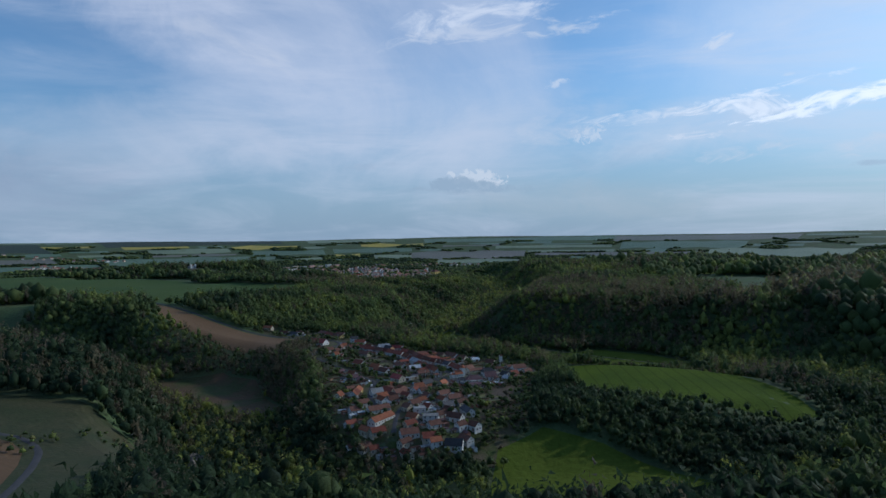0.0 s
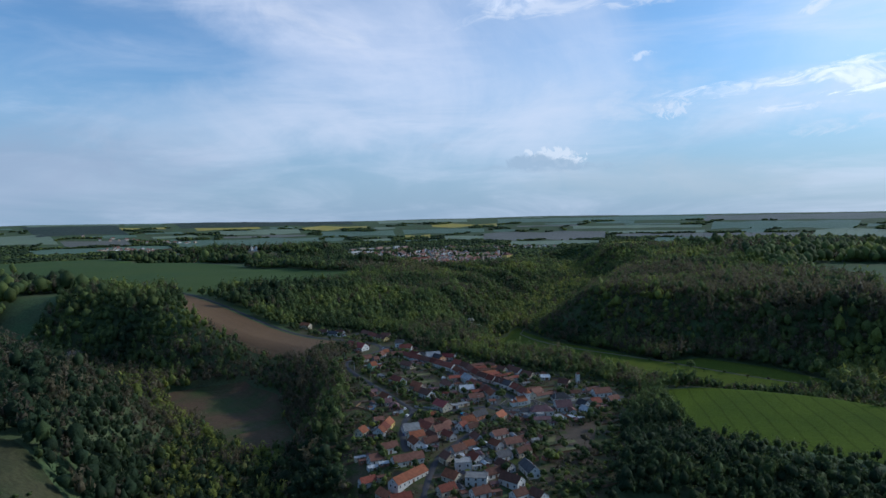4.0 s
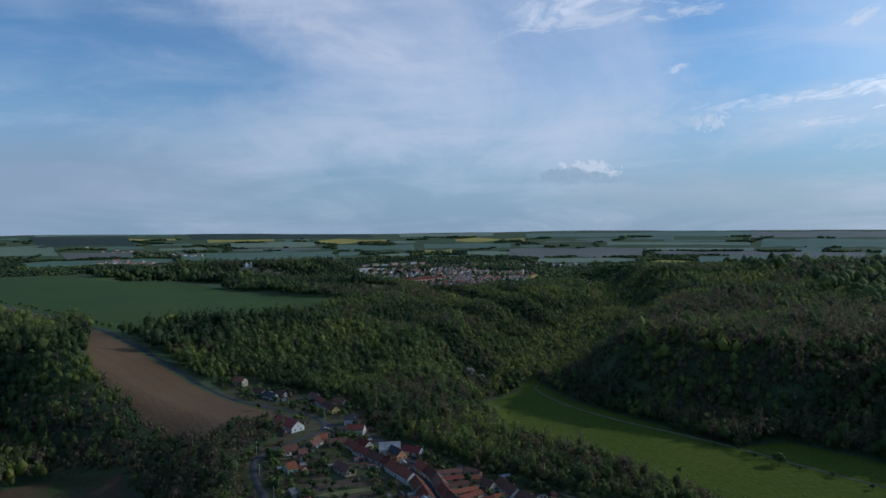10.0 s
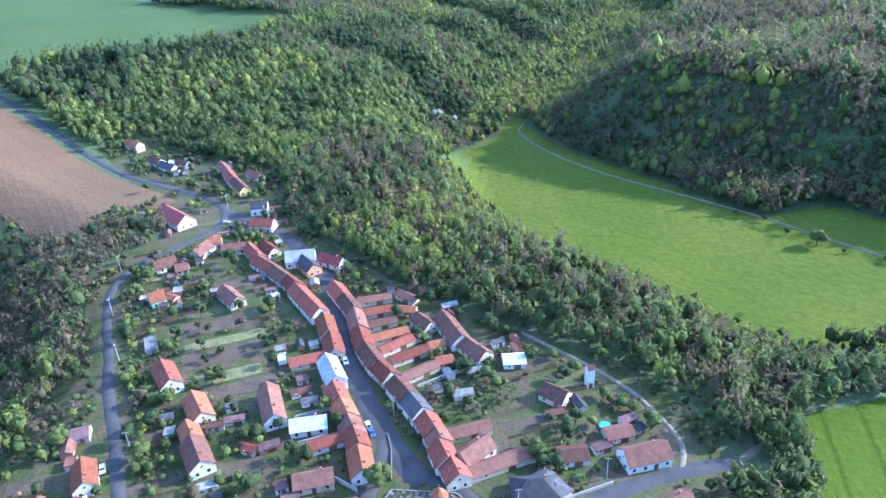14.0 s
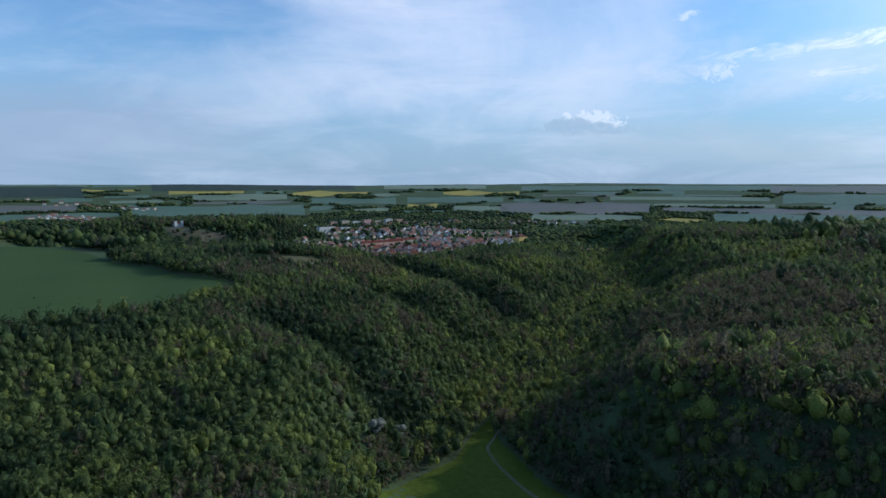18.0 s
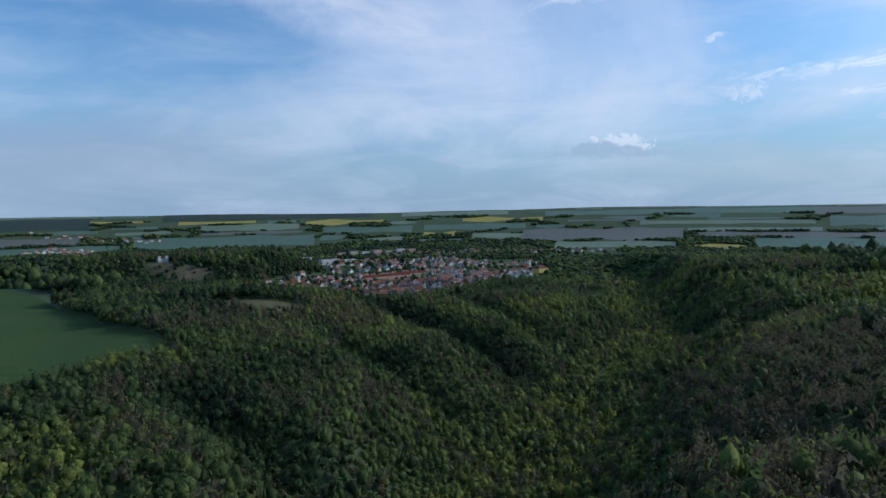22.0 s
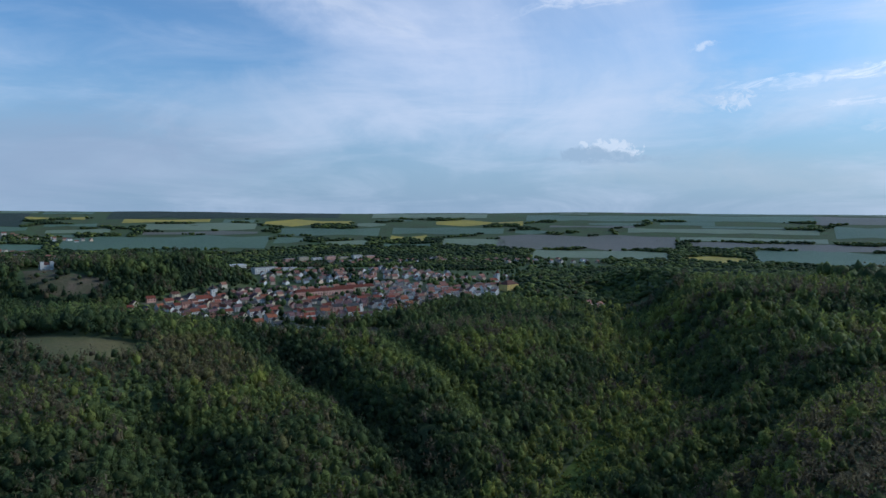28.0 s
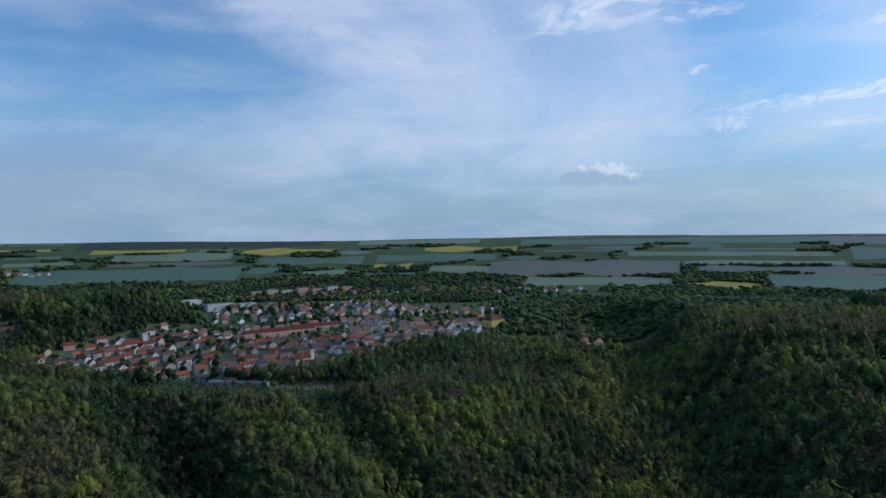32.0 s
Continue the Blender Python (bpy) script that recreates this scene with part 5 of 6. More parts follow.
for _ in range(5000):
    x, y = dice.uniform(-300, 112), dice.uniform(495, 1035)
    if count < 285 and bool(inside(np.array([x]), np.array([y]), VILLAGE)[0]) and clear_of(x, y, 0.5):
        tree(dice.choice((0, 0, 0, 1, 1, 0, 3)), x, y, dice.uniform(0.35, 1.0))
        count += 1
tree(1, -1.5, 719, 1.15, label="broad green tree beside the church lane")
tree(1, 219, 975, 1.35, "meadow trees", "lone rounded tree on the meadow track")
tree(3, 228, 1084, 2.1, "meadow trees", "large tawny tree at the wood's edge")
tree(4, -62, 1180, 1.1, "valley trees", "tall silvery white-leaved tree above the meadow")
tree(4, -50, 1205, 0.9, "valley trees", "silvery white-leaved tree among green woods")
for k, (x, y) in enumerate(((232, 965), (252, 955), (270, 932), (196, 1010), (180, 1022), (290, 925), (205, 990), (150, 1068), (128, 1100))):
    tree((0, 1, 3)[k % 3], x, y, 0.45 + 0.08 * (k % 4), "meadow trees", "small bushy tree beside the farm track")
for k in range(26):
    a = k / 25
    x, y = -40 + 90 * a + 6 * math.sin(k * 1.7), 1215 + 260 * a + 8 * math.cos(k * 2.1)
    tree(2, x, y, 1.1 + 0.25 * math.sin(k), "valley trees", "yellow-green riverside tree in young leaf")
for k in range(34):
    x = -1000 + 560 * k / 33
    y = float(np.interp(x, [-1031, -789, -520, -450], [1434, 1310, 1131, 1085])) + 5
    if k % 7 != 3:
        tree((0, 1)[k % 2], x, y, 0.7 + 0.2 * math.sin(k * 2.7), "roadside trees", "small dark tree in the roadside row")


def shrubs():
    """Bushes, weeds and hedges in the gardens."""
    x, y = spots(-300, 115, 495, 1035, 3.4)
    g = waves(x, y, 17) + 0.6 * waves(y, x, 9)
    ok = inside(x, y, VILLAGE) & (g > -0.12)
    for key, line in ROADS.items():
        ok &= near_line(x, y, line)[0] > 5
    for hx, hy, hr in HOUSES:
        ok &= np.hypot(x - hx, y - hy) > hr * 0.85 + 1
    ok &= ~inside(x, y, YARD) & ~(inside(x, y, [(-118, 798), (-88, 818), (-54, 770), (-60, 744), (-92, 764)]) & (rng.uniform(0, 1, len(x)) < 0.85))
    x, y = x[ok], y[ok]
    wood("shrubs", "garden bushes, hedges and weeds between the plots", x, y, rng.uniform(0.5, 1.9, len(x)) * rng.choice([0.7, 1.0, 1.0, 1.5, 1.9], len(x)), np.where(rng.uniform(0, 1, len(x)) < 0.25, 0.87, np.clip(rng.normal(0.34, 0.17, len(x)), 0.05, 0.7)), mid_shapes, 0.8)
    x, y = spots(-420, -180, 250, 610, 9)
    ok = inside(x, y, FIELDS["hill"]) & (waves(x, y, 34) > 0.2)
    wood("shrubs", "dark thorn bushes on the dry pasture", x[ok], y[ok], rng.uniform(1.2, 3.2, ok.sum()), rng.uniform(0.1, 0.9, ok.sum()), mid_shapes, 0.8)
    x, y = spots(75, 150, 1570, 1725, 4.6)
    ok = inside(x, y, FIELDS["glade"]) & (waves(x, y, 16) > -0.55)
    wood("shrubs", "yellow-green willow scrub in the marshy glade", x[ok], y[ok], rng.uniform(0.9, 2.6, ok.sum()), rng.uniform(0.55, 0.72, ok.sum()), mid_shapes, 0.8)
    line = ROADS["west"]
    xs, ys = [], []
    for (ax, ay), (bx, by) in zip(line, line[1:]):
        n = int(math.hypot(bx - ax, by - ay) / 2.2)
        for k in range(n):
            t = k / n
            sx, sy = (by - ay), -(bx - ax)
            q = math.hypot(sx, sy)
            off = -9.5 + 1.2 * math.sin(k + ax)
            xs.append(ax + (bx - ax) * t + sx / q * off)
            ys.append(ay + (by - ay) * t + sy / q * off)
    x, y = np.array(xs), np.array(ys)
    ok = (y < 800) & (y > 690)
    wood("shrubs", "rough green hedge along the west road", x[ok], y[ok], rng.uniform(1.0, 2.2, ok.sum()), rng.uniform(0.3, 0.7, ok.sum()), mid_shapes, 0.8)


shrubs()

# ---------------------------------------------------------------- gardens
PLOT = {"soil": (DARKSOIL, "dark dug vegetable bed"), "lawn": (LAWN, "mown garden lawn"), "straw": (mat("straw_grass", (0.17, 0.155, 0.07), (0.11, 0.12, 0.05), scale=0.3, fine=1.5), "dry straw-coloured garden strip"), "beds": (mat("leafy_beds", (0.06, 0.10, 0.03), (0.12, 0.09, 0.06), scale=0.5, fine=2.0, rows=(30, 1.2, 0.5)), "rows of green vegetables in a bed")}


def plot(x, y, turn, L, W, what):
    c, s = math.cos(radians(turn)), math.sin(radians(turn))
    poly = [(x + c * a * L / 2 - s * b * W / 2, y + s * a * L / 2 + c * b * W / 2) for a, b in ((-1, -1), (1, -1), (1, 1), (-1, 1))]
    m, words = PLOT[what]
    patch("garden_plot", poly, m, words + " between the village houses", 0.2 + 0.02 * dice.random(), "garden bed")


for x, y, turn, L, W, what in ((-98, 798, 30, 34, 11, "soil"), (-84, 778, 30, 34, 11, "soil"), (-88, 788, 30, 34, 6, "straw"), (-76, 766, 29, 26, 7, "straw"), (-70, 758, 29, 26, 8, "soil"), (-104, 808, 30, 24, 6, "beds"), (-60, 735, 28, 20, 6, "lawn"), (-50, 721, 28, 14, 6, "soil"), (-45, 712, 28, 24, 8, "lawn"), (-36, 706, 26, 12, 7, "beds"),
                                     (53, 628, 82, 84, 26, "soil"), (27, 630, 80, 88, 13, "lawn"), (36, 628, 80, 86, 5, "straw"), (10, 632, 80, 70, 18, "soil"), (30, 655, 10, 26, 10, "soil"), (62, 668, 15, 16, 12, "beds")):
    plot(x, y, turn, L, W, what)
made = []
for _ in range(2500):
    x, y = dice.uniform(-180, 105), dice.uniform(560, 900)
    L, W = dice.uniform(10, 22), dice.uniform(4, 8)
    if len(made) >= 84 or not bool(inside(np.array([x]), np.array([y]), VILLAGE)[0]) or not clear_of(x, y, 4.0, 8) or any(math.hypot(x - a, y - b) < 11 for a, b in made) or (y > 745 and -115 < x < -60 and y < 812):
        continue
    made.append((x, y))
    plot(x, y, 28 + dice.uniform(-4, 4), L, W, dice.choice(("soil", "soil", "lawn", "straw", "beds")))


def picket_fence(x, y, turn, L):
    """A board fence: posts, rails and boards, each a part."""
    f = base("fence", x, y, turn, "weathered grey-brown board fence between gardens", "fence", "garden fences", 0.05, 2)
    n = max(2, round(L / 2.6))
    for k in range(n + 1):
        part("post", FENCE_POST, None, f, at=pose(-L / 2 + L * k / n, 0, 0))
    for k in range(n):
        part("panel", FENCE_PANEL, None, f, at=pose(-L / 2 + L * (k + 0.5) / n, 0, 0) @ Matrix.Diagonal((L / n / 2.6, 1, 1, 1)))


FENCE_POST = Shape().box(-0.07, 0.07, -0.07, 0.07, -0.5, 1.45).mesh("post", TIMBER)
FENCE_PANEL = Shape().prism([(-0.02, 0.08), (0.02, 0.08), (0.02, 1.25), (0.0, 1.3), (-0.02, 1.25)], -1.3, 1.3).mesh("panel", TIMBER)
for k, (x, y) in enumerate(made[:60]):
    picket_fence(x + 3.5, y - 4.5, 28, 9 + 4 * (k % 3))
for line, tall, m, words in (
        ([(38, 717), (44, 712), (62, 724), (74, 731)], 1.2, CONCRETE, "low pale concrete wall along the church street"), ([(-4, 742), (-1, 735), (2, 722)], 0.9, STONE, "low stone wall beside the main street"),
        ([(-72, 692), (-60, 690), (-52, 688)], 1.3, CONCRETE, "grey concrete yard wall at the crossroads"), ([(-118, 700), (-120, 684), (-104, 676), (-84, 679)], 1.3, TIMBER, "brown board fence round a garden"),
        ([(8, 690), (30, 693), (45, 703)], 1.4, CONCRETE, "pale rendered wall along the church street"), ([(-40, 745), (-28, 752)], 1.8, CONCRETE, "white rendered garden wall between yards"), ([(-22, 722), (-8, 716)], 1.8, CONCRETE, "pale rendered yard wall behind houses"), ([(-36, 732), (-25, 738)], 1.7, CONCRETE, "pale rendered yard wall behind houses"),
        ([(-10, 805), (6, 815)], 1.8, CONCRETE, "white yard wall behind the street houses"), ([(-16, 790), (2, 800)], 1.8, CONCRETE, "pale yard wall behind the street houses"), ([(2, 768), (16, 779)], 1.8, CONCRETE, "pale yard wall behind the street houses")):
    long_wall("garden_wall" if m is not TIMBER else "garden_fence", line, tall, 0.25, m, words)

# ---------------------------------------------------------------- small village things
PAINT = {n: mat("car_paint_" + n, c, rough=0.3, var=0.05, bump=0.0, spec=0.5) for n, c in dict(white=(0.75, 0.75, 0.75), red=(0.5, 0.03, 0.03), blue=(0.05, 0.1, 0.3), silver=(0.4, 0.41, 0.43), dark=(0.04, 0.045, 0.05)).items()}
RUBBER = mat("tyre_rubber", (0.03, 0.03, 0.03), var=0.1, bump=0.0)
TYRE = Shape().cone(0, 0, -0.1, 0.1, 0.31, 0.31, 14).mesh("tyre", RUBBER)
RIM = Shape().cone(0, 0, -0.11, 0.11, 0.19, 0.17, 10).mesh("rim", METAL)


def car(x, y, turn, paint):
    c = base("car", x, y, turn, f"{paint if paint != 'dark' else 'dark grey'} parked hatchback car on the village road", "car", "parked cars", -0.25, 1)
    prof = [(-2.05, 0.32), (2.05, 0.32), (2.1, 0.7), (1.25, 0.9), (0.55, 1.42), (-1.25, 1.45), (-2.0, 0.95), (-2.1, 0.6)]
    s = Shape()
    n, k = 0, len(prof)
    s.v = [(px, -0.84 + (0.14 if pz > 1 else 0), pz) for px, pz in prof] + [(px, 0.84 - (0.14 if pz > 1 else 0), pz) for px, pz in prof]
    s.f = [tuple(range(k)), tuple(range(k, 2 * k))[::-1]] + [(i, (i + 1) % k, k + (i + 1) % k, k + i) for i in range(k)]
    part("body", s, PAINT[paint], c)
    g = Shape()
    g.face((1.22, -0.7, 0.94), (1.22, 0.7, 0.94), (0.6, 0.66, 1.4), (0.6, -0.66, 1.4)).face((-1.35, -0.66, 1.4), (-1.35, 0.66, 1.4), (-1.97, 0.72, 1.0), (-1.97, -0.72, 1.0))
    for v in range(len(g.v)):
        px, py, pz = g.v[v]
        g.v[v] = (px + (0.02 if px > 0 else -0.02), py, pz + 0.02)
    part("windscreen", g, GLASS, c)
    for side in (-1, 1):
        part("side_window", Shape().face((0.5, 0.74 * side, 1.36), (-1.2, 0.74 * side, 1.38), (-1.6, 0.845 * side, 0.98), (1.0, 0.845 * side, 0.94)), GLASS, c)
        part("headlight", Shape().box(2.02, 2.1, 0.5 * side - 0.16, 0.5 * side + 0.16, 0.62, 0.76), FRAME, c)
        part("tail_light", Shape().box(-2.12, -2.04, 0.62 * side - 0.12, 0.62 * side + 0.12, 0.7, 0.9), PAINT["red"], c)
        for px in (1.3, -1.3):
            w = part("wheel", TYRE, None, c, at=pose(px, 0.76 * side, 0.31, 90, 0, 0))
            part("rim", RIM, None, w)


for x, y, turn, paint in ((-31, 780, -62, "white"), (-35, 789, -62, "silver"), (-12, 745, -58, "white"), (-75, 673, 80, "white"), (-140, 898, 20, "silver"), (-134, 893, -20, "dark"), (-79, 685, 75, "white"), (-97, 713, -55, "white"), (-16, 680, 60, "red"), (-168, 912, 60, "dark"), (-10, 742, -58, "blue"), (-70, 632, 85, "blue")):
    car(x, y, turn, paint)


def pole(x, y, tall=8.5):
    p = base("utility_pole", x, y, dice.uniform(0, 180), "grey concrete utility pole with a crossarm", "pole", "utility poles", 0, 1)
    part("mast", Shape().cone(0, 0, -0.5, tall, 0.17, 0.1, 8), CONCRETE, p)
    part("crossarm", Shape().box(-0.9, 0.9, -0.06, 0.06, tall - 0.6, tall - 0.48), METAL, p)
    for q in (-0.8, 0, 0.8):
        part("insulator", Shape().cone(q, 0, tall - 0.48, tall - 0.25, 0.05, 0.04, 6), FRAME, p)


for x, y in ((-92, 722), (-126, 768), (-150, 800), (-170, 838), (-148, 918), (-118, 905), (-52, 848), (-33, 806), (-4, 752), (44, 716), (72, 733), (-58, 690), (-20, 700), (6, 686), (-310, 640), (-290, 646)):
    pole(x, y)


def transformer():
    t = base("transformer_tower", 68, 779, 20, "slender white brick transformer tower with a small gabled top", "tower", "", 0.1, 2)
    part("shaft", Shape().prism([(-1.3, -1), (1.3, -1), (1.3, 8.0), (0, 9.0), (-1.3, 8.0)], -1.3, 1.3), WALLS["white"], t)
    part("roof", gable_roof(2.6, 2.6, 8.0, 1.0, 0.25, 0.12), ROOFS["brown"], t)
    part("door", DOOR_MESH, None, t, at=pose(0, -1.3, 0.05, 0, 0, 180))
    part("louvre", Shape().box(-0.5, 0.5, 1.28, 1.36, 5.6, 6.6), METAL, t)


transformer()
POOL = mat("pool_water", (0.05, 0.35, 0.55), rough=0.1, var=0.1, bump=0.05, spec=0.5)
for x, y, r in ((-31, 681, 1.9), (73, 757, 2.1), (-106, 683, 1.6)):
    p = base("garden_pool", x, y, 0, "round blue above-ground garden pool", "pool", "garden pools", 0.05, 1)
    part("rim", Shape().cone(0, 0, -0.1, 0.9, r, r, 20), PAINT["blue"], p)
    part("water", Shape().cone(0, 0, 0.88, 0.93, r - 0.12, r - 0.12, 20), POOL, p)
LOG = Shape().cone(0, 0, -0.9, 0.9, 0.2, 0.18, 7).mesh("log", TIMBER)
for row in range(2):
    w = base("woodpile", 4 + 8 * row, 657, 8, "long stacked pile of split firewood logs", "woodpile", "woodpiles", 0, 2)
    for k in range(14):
        for h in range(3):
            part("log", LOG, None, w, at=pose(-3.8 + 0.4 * k + 0.2 * (h % 2), 0.1 * (k % 3), 0.2 + 0.34 * h, 90, 0, 0))

def outcrop(x, y, w, h, seed):
    bm = bmesh.new()
    bmesh.ops.create_icosphere(bm, subdivisions=3, radius=1.0)
    for v in bm.verts:
        n = noise.noise(v.co * 1.6 + Vector((seed, 0, 0))) * 0.5 + noise.noise(v.co * 4 + Vector((seed, 3, 0))) * 0.2
        v.co = Vector((v.co.x * w * 0.6, v.co.y * w, v.co.z * h)) * (1 + n)
    me = bpy.data.meshes.new("rock_outcrop")
    bm.to_mesh(me), bm.free()
    me.materials.append(ROCK)
    ob = tagged(new("rock_outcrop", me), "bare brown rock outcrop on the wooded slope", "rock", "rock outcrops")
    ob.matrix_world = pose(x * S, y * S, float(height(x, y)) * S, 0, 0, seed * 40)


for x, y, w, h, seed in ((-196, 505, 7, 12, 1), (-186, 478, 6, 11, 2), (-205, 530, 8, 9, 3), (-560, 950, 16, 14, 4)):
    outcrop(x, y, w, h, seed)

# the road, soil and edge of the hill at the near side of the valley
strip("road", [(-380, 446), (-330, 448), (-303, 445), (-284, 440), (-262, 420), (-246, 390), (-232, 355), (-221, 325), (-205, 280), (-190, 220)], 6.5, ASPHALT, "pale curved country road over the hill", 0.35)
patch("ploughed_field", [(-370, 438), (-330, 440), (-303, 437), (-286, 431), (-268, 414), (-253, 386), (-239, 352), (-228, 322), (-214, 280), (-300, 240), (-400, 320)], SOIL, "bare reddish field inside the road's bend", 0.25)

# ---------------------------------------------------------------- the town
patch("town_ground", TOWN, mat("town_ground", (0.12, 0.11, 0.085), (0.07, 0.09, 0.04), scale=0.03, fine=0.3, var=0.3), "mixed yards, lanes and gardens of the small town", 0.2, "ground")
TOWN_WINDOW = Shape().box(-0.6, 0.6, -0.05, 0.05, 0, 1.5).mesh("window", GLASS)


def town_house(x, y, turn, L, W, eave, wall, roof, style="gable"):
    h = house(x, y, turn, L, W, wall, roof, eave, style, "town houses", False)
    L, W, eave = L * S, W * S, eave * S
    n = max(2, int(L / 4))
    for k in range(n):
        for z in ([1.0, 4.0] if eave > 5 else [1.0]):
            part("window", TOWN_WINDOW, None, h, at=pose((k + 0.5) / n * L - L / 2, -W / 2, z))
    for q in (-0.22, 0.22):
        part("window", TOWN_WINDOW, None, h, at=pose(L / 2, q * W, max(1.0, eave - 2.2), 0, 0, 90))


before = len(HOUSES)
TOWN_BACK = []
LAND = [(-545, 2224, 14), (-240, 2170, 20), (-25, 2478, 22), (-60, 2555, 12), (-372, 2362, 60), (-330, 2415, 50), (-275, 2048, 36)]
n = 0
for _ in range(6000):
    x, y = dice.uniform(-640, -20), dice.uniform(2050, 2520)
    if n >= 280:
        break
    if not bool(inside(np.array([x]), np.array([y]), TOWN)[0]):
        continue
    if any(math.hypot(x - a, y - b) < c for a, b, c in LAND) or any(math.hypot(x - a, y - b) < 15.0 for a, b, c in HOUSES[before:]):
        continue
    turn = 50 + 14 * math.sin(x / 120) + dice.choice((0, 0, 90)) + dice.uniform(-6, 6)
    if y > 2330:
        HOUSES.append((x, y, 8))
        TOWN_BACK.append((x, y, turn))
        n += 1
        continue
    town_house(x, y, turn, dice.uniform(11, 19), dice.uniform(9, 12), dice.choice((5, 6, 7.5, 9)), dice.choice(("white", "white", "white", "cream", "cream", "pink", "grey")), dice.choice(("red", "brown", "brown", "red", "orange", "plum", "plum", "slate")))
    n += 1


def spire_church(x, y, turn, label, high, wide, nave, tower_x, dome):
    c = base("church", x, y, turn, label, "church", "", 0.3, 6)
    L, W, e = nave
    part("nave", Shape().prism([(-W / 2, -3), (W / 2, -3), (W / 2, e), (0, e + W * 0.45), (-W / 2, e)], -L / 2, L / 2), WALLS["white"], c)
    part("nave_roof", gable_roof(L, W, e, W * 0.45), ROOFS["red"], c)
    b = wide / 2
    part("tower", Shape().box(tower_x - b, tower_x + b, -b, b, -3, high).box(tower_x - b - 0.3, tower_x + b + 0.3, -b - 0.3, b + 0.3, high - 0.6, high), WALLS["white"], c)
    t = Shape()
    steps = ((0, 1.6, 1.35, 1.45), (1.6, 3.2, 1.45, 0.85), (3.2, 4.6, 0.5, 0.5), (4.6, 6.0, 0.6, 0.3), (6.0, 9.0, 0.12, 0.05)) if dome else ((0, 2.0, 1.4, 1.0), (2.0, 6.5, 1.0, 0.1), (6.5, 8, 0.08, 0.04))
    for z0, z1, r0, r1 in steps:
        t.cone(tower_x, 0, high + z0, high + z1, r0 * b, r1 * b, 10)
    part("tower_roof", t, ROOFS["slate" if dome else "red"], c)
    for k in range(5):
        for side in (-1, 1):
            part("window", TOWN_WINDOW, None, c, at=pose(-L / 2 + L * (k + 0.5) / 5, side * W / 2, e * 0.45))
    for face, dx, dy in ((0, 0, -b), (90, b, 0), (0, 0, b), (90, -b, 0)):
        part("louvre", TOWN_WINDOW, None, c, at=pose(tower_x + dx, dy, high - 4, 0, 0, face))


spire_church(-548, 2228, 52, "tall white parish church tower with a dark domed top", 23, 6.0, (26, 12, 9), 15, True)
spire_church(-247, 2163, 50, "white town church with red roofs and a slim tower", 17, 4.2, (20, 13, 8), 14.5, True)


def block(name, x, y, turn, L, W, H, wall, roof, label, flat=False, group="town blocks"):
    """A long building with rows of windows."""
    b = base(name, x, y, turn, label, "building", group, 0.3, 6)
    if flat:
        part("wall", Shape().box(-L / 2, L / 2, -W / 2, W / 2, -3, H), WALLS[wall], b)
        part("roof", Shape().box(-L / 2 - 0.2, L / 2 + 0.2, -W / 2 - 0.2, W / 2 + 0.2, H, H + 0.5), ROOFS[roof], b)
    else:
        part("wall", Shape().box(-L / 2, L / 2, -W / 2, W / 2, -3, H), WALLS[wall], b)
        part("roof", hip_roof(L, W, H, W * 0.35), ROOFS[roof], b)
    n = int(L / 5)
    for f in range(max(1, int(H / 3.2))):
        for k in range(n):
            part("window", TOWN_WINDOW, None, b, at=pose((k + 0.5) / n * L - L / 2, -W / 2, 1.0 + 3.1 * f))
    return b


block("apartment_house", -372, 2362, 44, 110, 13, 9, "pink", "red", "long pink apartment row under red hipped roofs")
block("apartment_house", -330, 2415, 44, 80, 13, 9, "cream", "red", "long cream apartment row under a red roof")
block("castle", -25, 2478, 54, 30, 20, 11, "yellow", "brown", "ochre castle wing with a steep brown roof")
block("castle_wing", -70, 2505, 40, 60, 10, 6, "cream", "brown", "low cream castle wing with a brown roof")
block("castle_wing", -130, 2420, 46, 50, 9, 6, "white", "red", "white outbuilding with a red roof below the castle")
spire_church(-66, 2560, 48, "red-roofed castle church with a pointed tower", 20, 5.5, (18, 10, 7), 11, False)
block("school", -590, 2552, 52, 50, 16, 11, "white", "grey", "white flat-roofed school block", True)
block("school_wing", -545, 2580, 52, 30, 14, 8, "white", "white", "white flat-roofed school wing", True)
block("sports_hall", -690, 2600, 52, 40, 26, 9, "white", "white", "white flat sports hall", True)
block("goods_shed", -275, 2046, 2, 66, 9, 4, "grey", "grey", "long grey railway shed with a pale roof", True)
for k in range(7):
    block("apartment_block", -690 + 34 * k, 2905 + 19 * k, 50, 26, 12, 13 + 3 * (k % 2), ("pink", "cream", "white")[k % 3], "grey", "distant panel apartment block in pastel plaster", True, "panel blocks")
c = base("hill_chapel", -838, 2190, 54, "pale chapel with two blunt towers on the bare hilltop", "chapel", "", 0.3, 5)
part("nave", Shape().box(-9, 9, -6, 6, -3, 8), WALLS["white"], c)
part("roof", hip_roof(18, 12, 8, 4), ROOFS["brown"], c)
for q in (-7, 7):
    part("tower", Shape().box(q - 2.5, q + 2.5, -9, -5, -3, 13).box(q - 2.8, q + 2.8, -9.3, -4.7, 13, 13.4), WALLS["white"], c)
patch("bare_slope", [(-850, 2150), (-800, 2105), (-740, 2110), (-700, 2150), (-705, 2185), (-770, 2165), (-830, 2180)], mat("bare_slope", (0.13, 0.10, 0.07), (0.085, 0.082, 0.045), scale=0.04, fine=0.4), "bare brown grass slope below the hill chapel", 0.4, "slope")
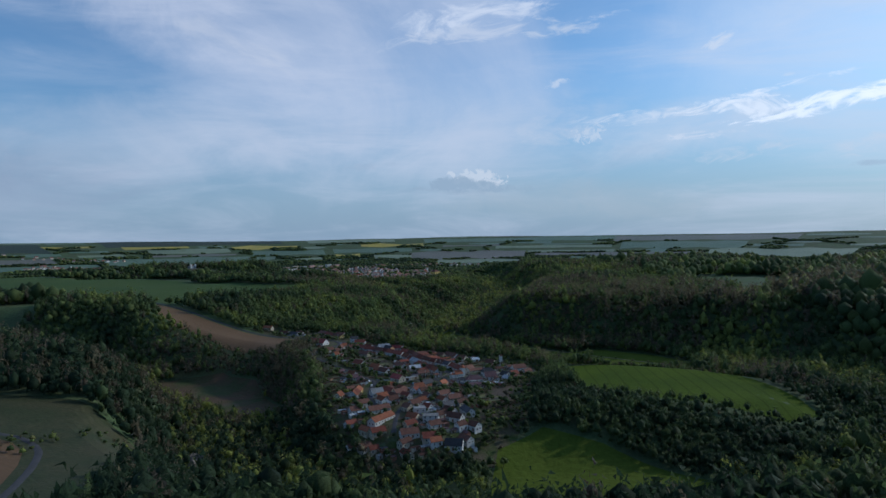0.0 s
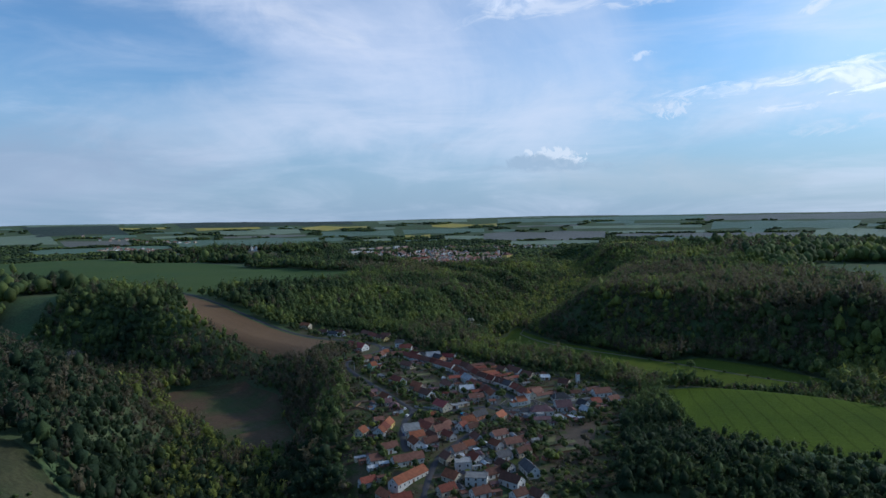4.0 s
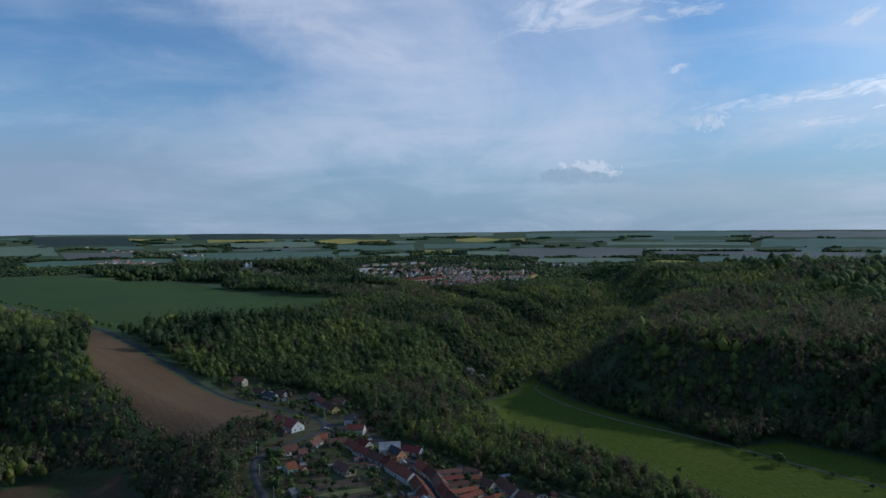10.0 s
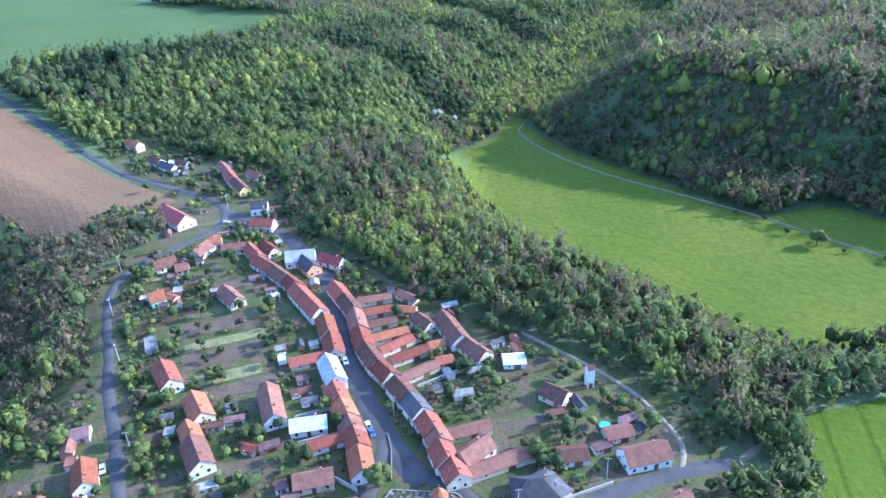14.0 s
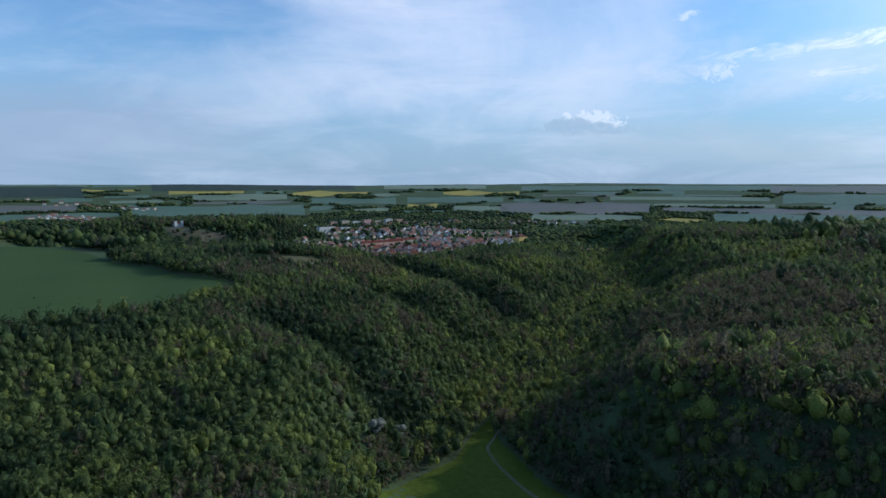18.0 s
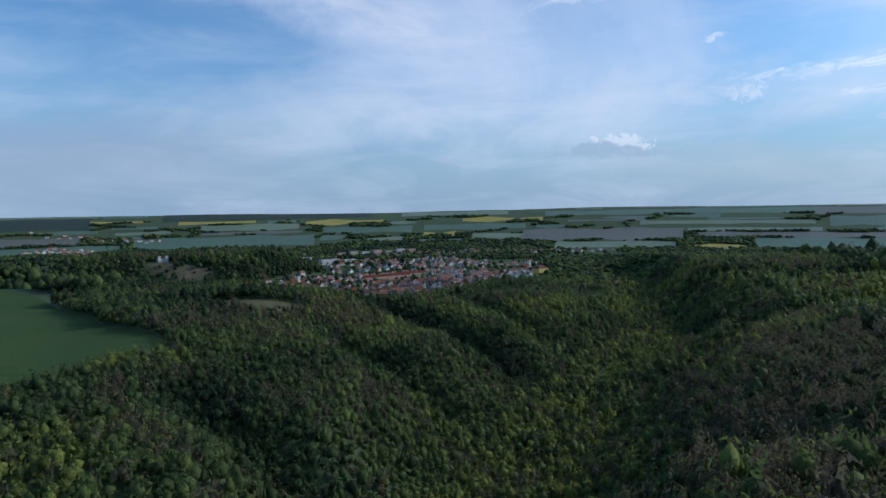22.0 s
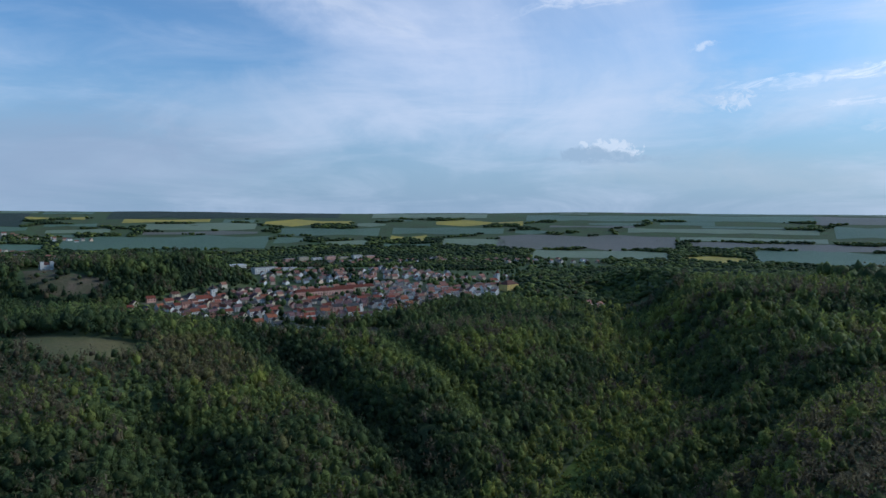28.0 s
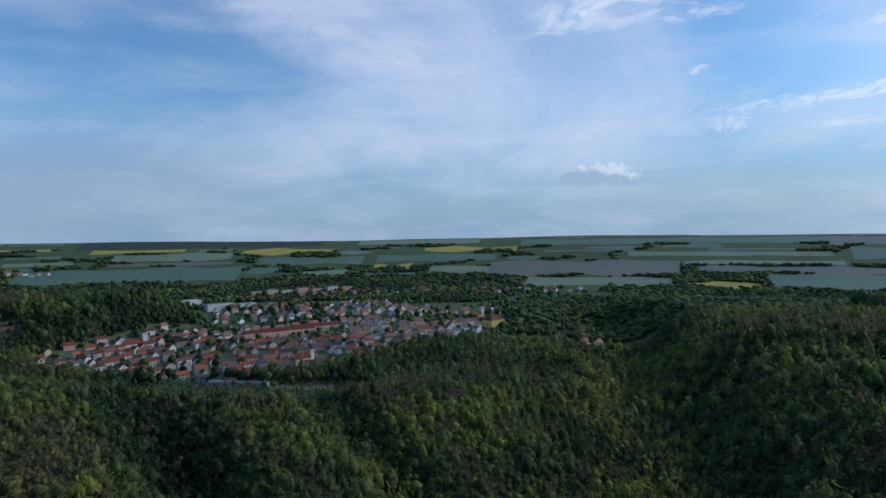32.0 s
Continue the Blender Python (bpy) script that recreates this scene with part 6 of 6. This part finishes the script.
patch("railway_yard", [(-330, 2034), (-211, 2032), (-158, 2040), (-160, 2056), (-186, 2085), (-235, 2079), (-245, 2052), (-330, 2050)], GRAVEL, "pale gravel railway yard below the town", 0.5, "yard")


def suburb(name, label, area, gap, seed, places=()):
    """Many small far houses in one mesh: walls and roofs."""
    g = np.random.default_rng(seed)
    w, r = Shape(), Shape()
    places = list(places)
    if area:
        (x0, y0), (x1, y1), (x2, y2), (x3, y3) = area
        nu, nv = int(math.hypot(x1 - x0, y1 - y0) / gap), max(1, int(math.hypot(x3 - x0, y3 - y0) / gap))
        for i, j in itertools.product(range(nu), range(nv)):
            if g.random() < 0.32:
                continue
            u, v = (i + g.uniform(0.2, 0.8)) / nu, (j + g.uniform(0.2, 0.8)) / nv
            x = (x0 * (1 - u) + x1 * u) * (1 - v) + (x3 * (1 - u) + x2 * u) * v
            y = (y0 * (1 - u) + y1 * u) * (1 - v) + (y3 * (1 - u) + y2 * u) * v
            places.append((x, y, 48 + math.degrees(g.uniform(-0.3, 0.3)) + (90 if g.random() < 0.35 else 0)))
    for x, y, turn in places:
        z = float(height(x, y)) * S
        a, b, e, t = g.uniform(4, 7), g.uniform(4, 5.5), g.uniform(3, 6.5), radians(turn)
        c_, s_ = math.cos(t), math.sin(t)
        for sh, prof in ((w, [(-b, -2), (b, -2), (b, e), (0, e + b * 0.75), (-b, e)]), (r, [(-b - 0.4, e - 0.2), (0, e + b * 0.78), (b + 0.4, e - 0.2), (b + 0.4, e + 0.1), (0, e + b * 0.78 + 0.3), (-b - 0.4, e + 0.1)])):
            m = len(sh.v)
            sh.prism(prof, -a, a)
            for q in range(m, len(sh.v)):
                px, py, pz = sh.v[q]
                sh.v[q] = (x * S + px * c_ - py * s_, y * S + px * s_ + py * c_, z + pz)
    top = tagged(new(name), label, "houses", kind="stuff")
    part("walls", w, SUBURB_WALL, top)
    part("roofs", r, SUBURB_ROOF, top)


def island_mix(name, cols, rough=0.8):
    m = bpy.data.materials.new(name)
    m.use_nodes = True
    k = Nodes(m.node_tree)
    ramp = k.add("ShaderNodeValToRGB", {0: k.add("ShaderNodeNewGeometry").outputs["Random Per Island"]})
    ramp.color_ramp.interpolation = "CONSTANT"
    els = ramp.color_ramp.elements
    els[0].color = rgb(cols[0])
    els[1].position, els[1].color = 1 / len(cols), rgb(cols[1])
    for q in range(2, len(cols)):
        els.new(q / len(cols)).color = rgb(cols[q])
    p = k.add("ShaderNodeTexCoord").outputs["Object"]
    s = k.span(k.noise(p, 0.4, 4.0), 0.3, 0.7, 0.8, 1.15)
    col = k.add("ShaderNodeVectorMath", {0: ramp.outputs[0], 1: k.add("ShaderNodeCombineXYZ", {0: s, 1: s, 2: s}).outputs[0]}, operation="MULTIPLY").outputs[0]
    bs = k.add("ShaderNodeBsdfPrincipled", {"Base Color": col, "Roughness": rough})
    k.put(k.add("ShaderNodeOutputMaterial").inputs[0], bs.outputs[0])
    return m


SUBURB_WALL = island_mix("suburb_plaster", [(0.72, 0.70, 0.66), (0.6, 0.52, 0.4), (0.66, 0.64, 0.6), (0.5, 0.44, 0.36), (0.62, 0.45, 0.32)])
SUBURB_ROOF = island_mix("suburb_tiles", [(0.23, 0.095, 0.065), (0.17, 0.09, 0.07), (0.27, 0.12, 0.075), (0.12, 0.105, 0.105), (0.21, 0.085, 0.065)])
for area, gap, seed in (
        ([(-560, 2440), (-150, 2600), (-190, 2700), (-600, 2560)], 24, 1), ([(-760, 2740), (-240, 3010), (-280, 3080), (-800, 2830)], 26, 2), ([(-1500, 2420), (-860, 2400), (-880, 2500), (-1520, 2540)], 26, 3),
        ([(-1750, 2700), (-1000, 2640), (-1000, 2780), (-1750, 2860)], 30, 4), ([(-260, 2960), (220, 3080), (190, 3150), (-280, 3040)], 30, 5), ([(130, 2150), (175, 2150), (190, 2330), (120, 2330)], 20, 6),
        ([(-2100, 3050), (-1500, 3080), (-1500, 3160), (-2100, 3140)], 34, 7), ([(-200, 2560), (-20, 2620), (-40, 2680), (-210, 2640)], 26, 8)):
    suburb("distant_houses", "distant pale houses with red and brown roofs", area, gap, seed)
suburb("town_rows", "tight rows of pale town houses under red tiled roofs", None, 0, 9, TOWN_BACK)
suburb("distant_houses", "row of pale houses along the top of the wooded ridge", [(-1270, 2700), (-720, 2440), (-700, 2470), (-1260, 2740)], 20, 11)
suburb("distant_houses", "pale bungalows among trees behind the town", [(-470, 2500), (-190, 2570), (-170, 2640), (-480, 2570)], 17, 12)
suburb("distant_houses", "white mill houses beside the river below the castle", [(75, 2330), (160, 2320), (165, 2420), (80, 2430)], 22, 13)
suburb("distant_houses", "white cottages beside the river in the gorge", [(140, 2085), (160, 2085), (158, 2150), (142, 2150)], 16, 14)


def town_trees():
    x, y = spots(-1800, 260, 2040, 3120, 15)
    g = waves(x, y, 45) + 0.7 * waves(y, x, 21)
    ok = (g > 0.1) & ~inside(x, y, FIELDS["wheat"])
    for hx, hy, hr in HOUSES[before:]:
        ok &= np.hypot(x - hx, y - hy) > hr + 3
    for p in FAR_POLYS:
        ok &= ~inside(x, y, p)
    wood("woodland", "green trees between the town's houses and gardens", x[ok], y[ok], rng.uniform(3.0, 6.0, ok.sum()), kinds_and_shade(x[ok], y[ok]), low_shapes, 1.0)


town_trees()
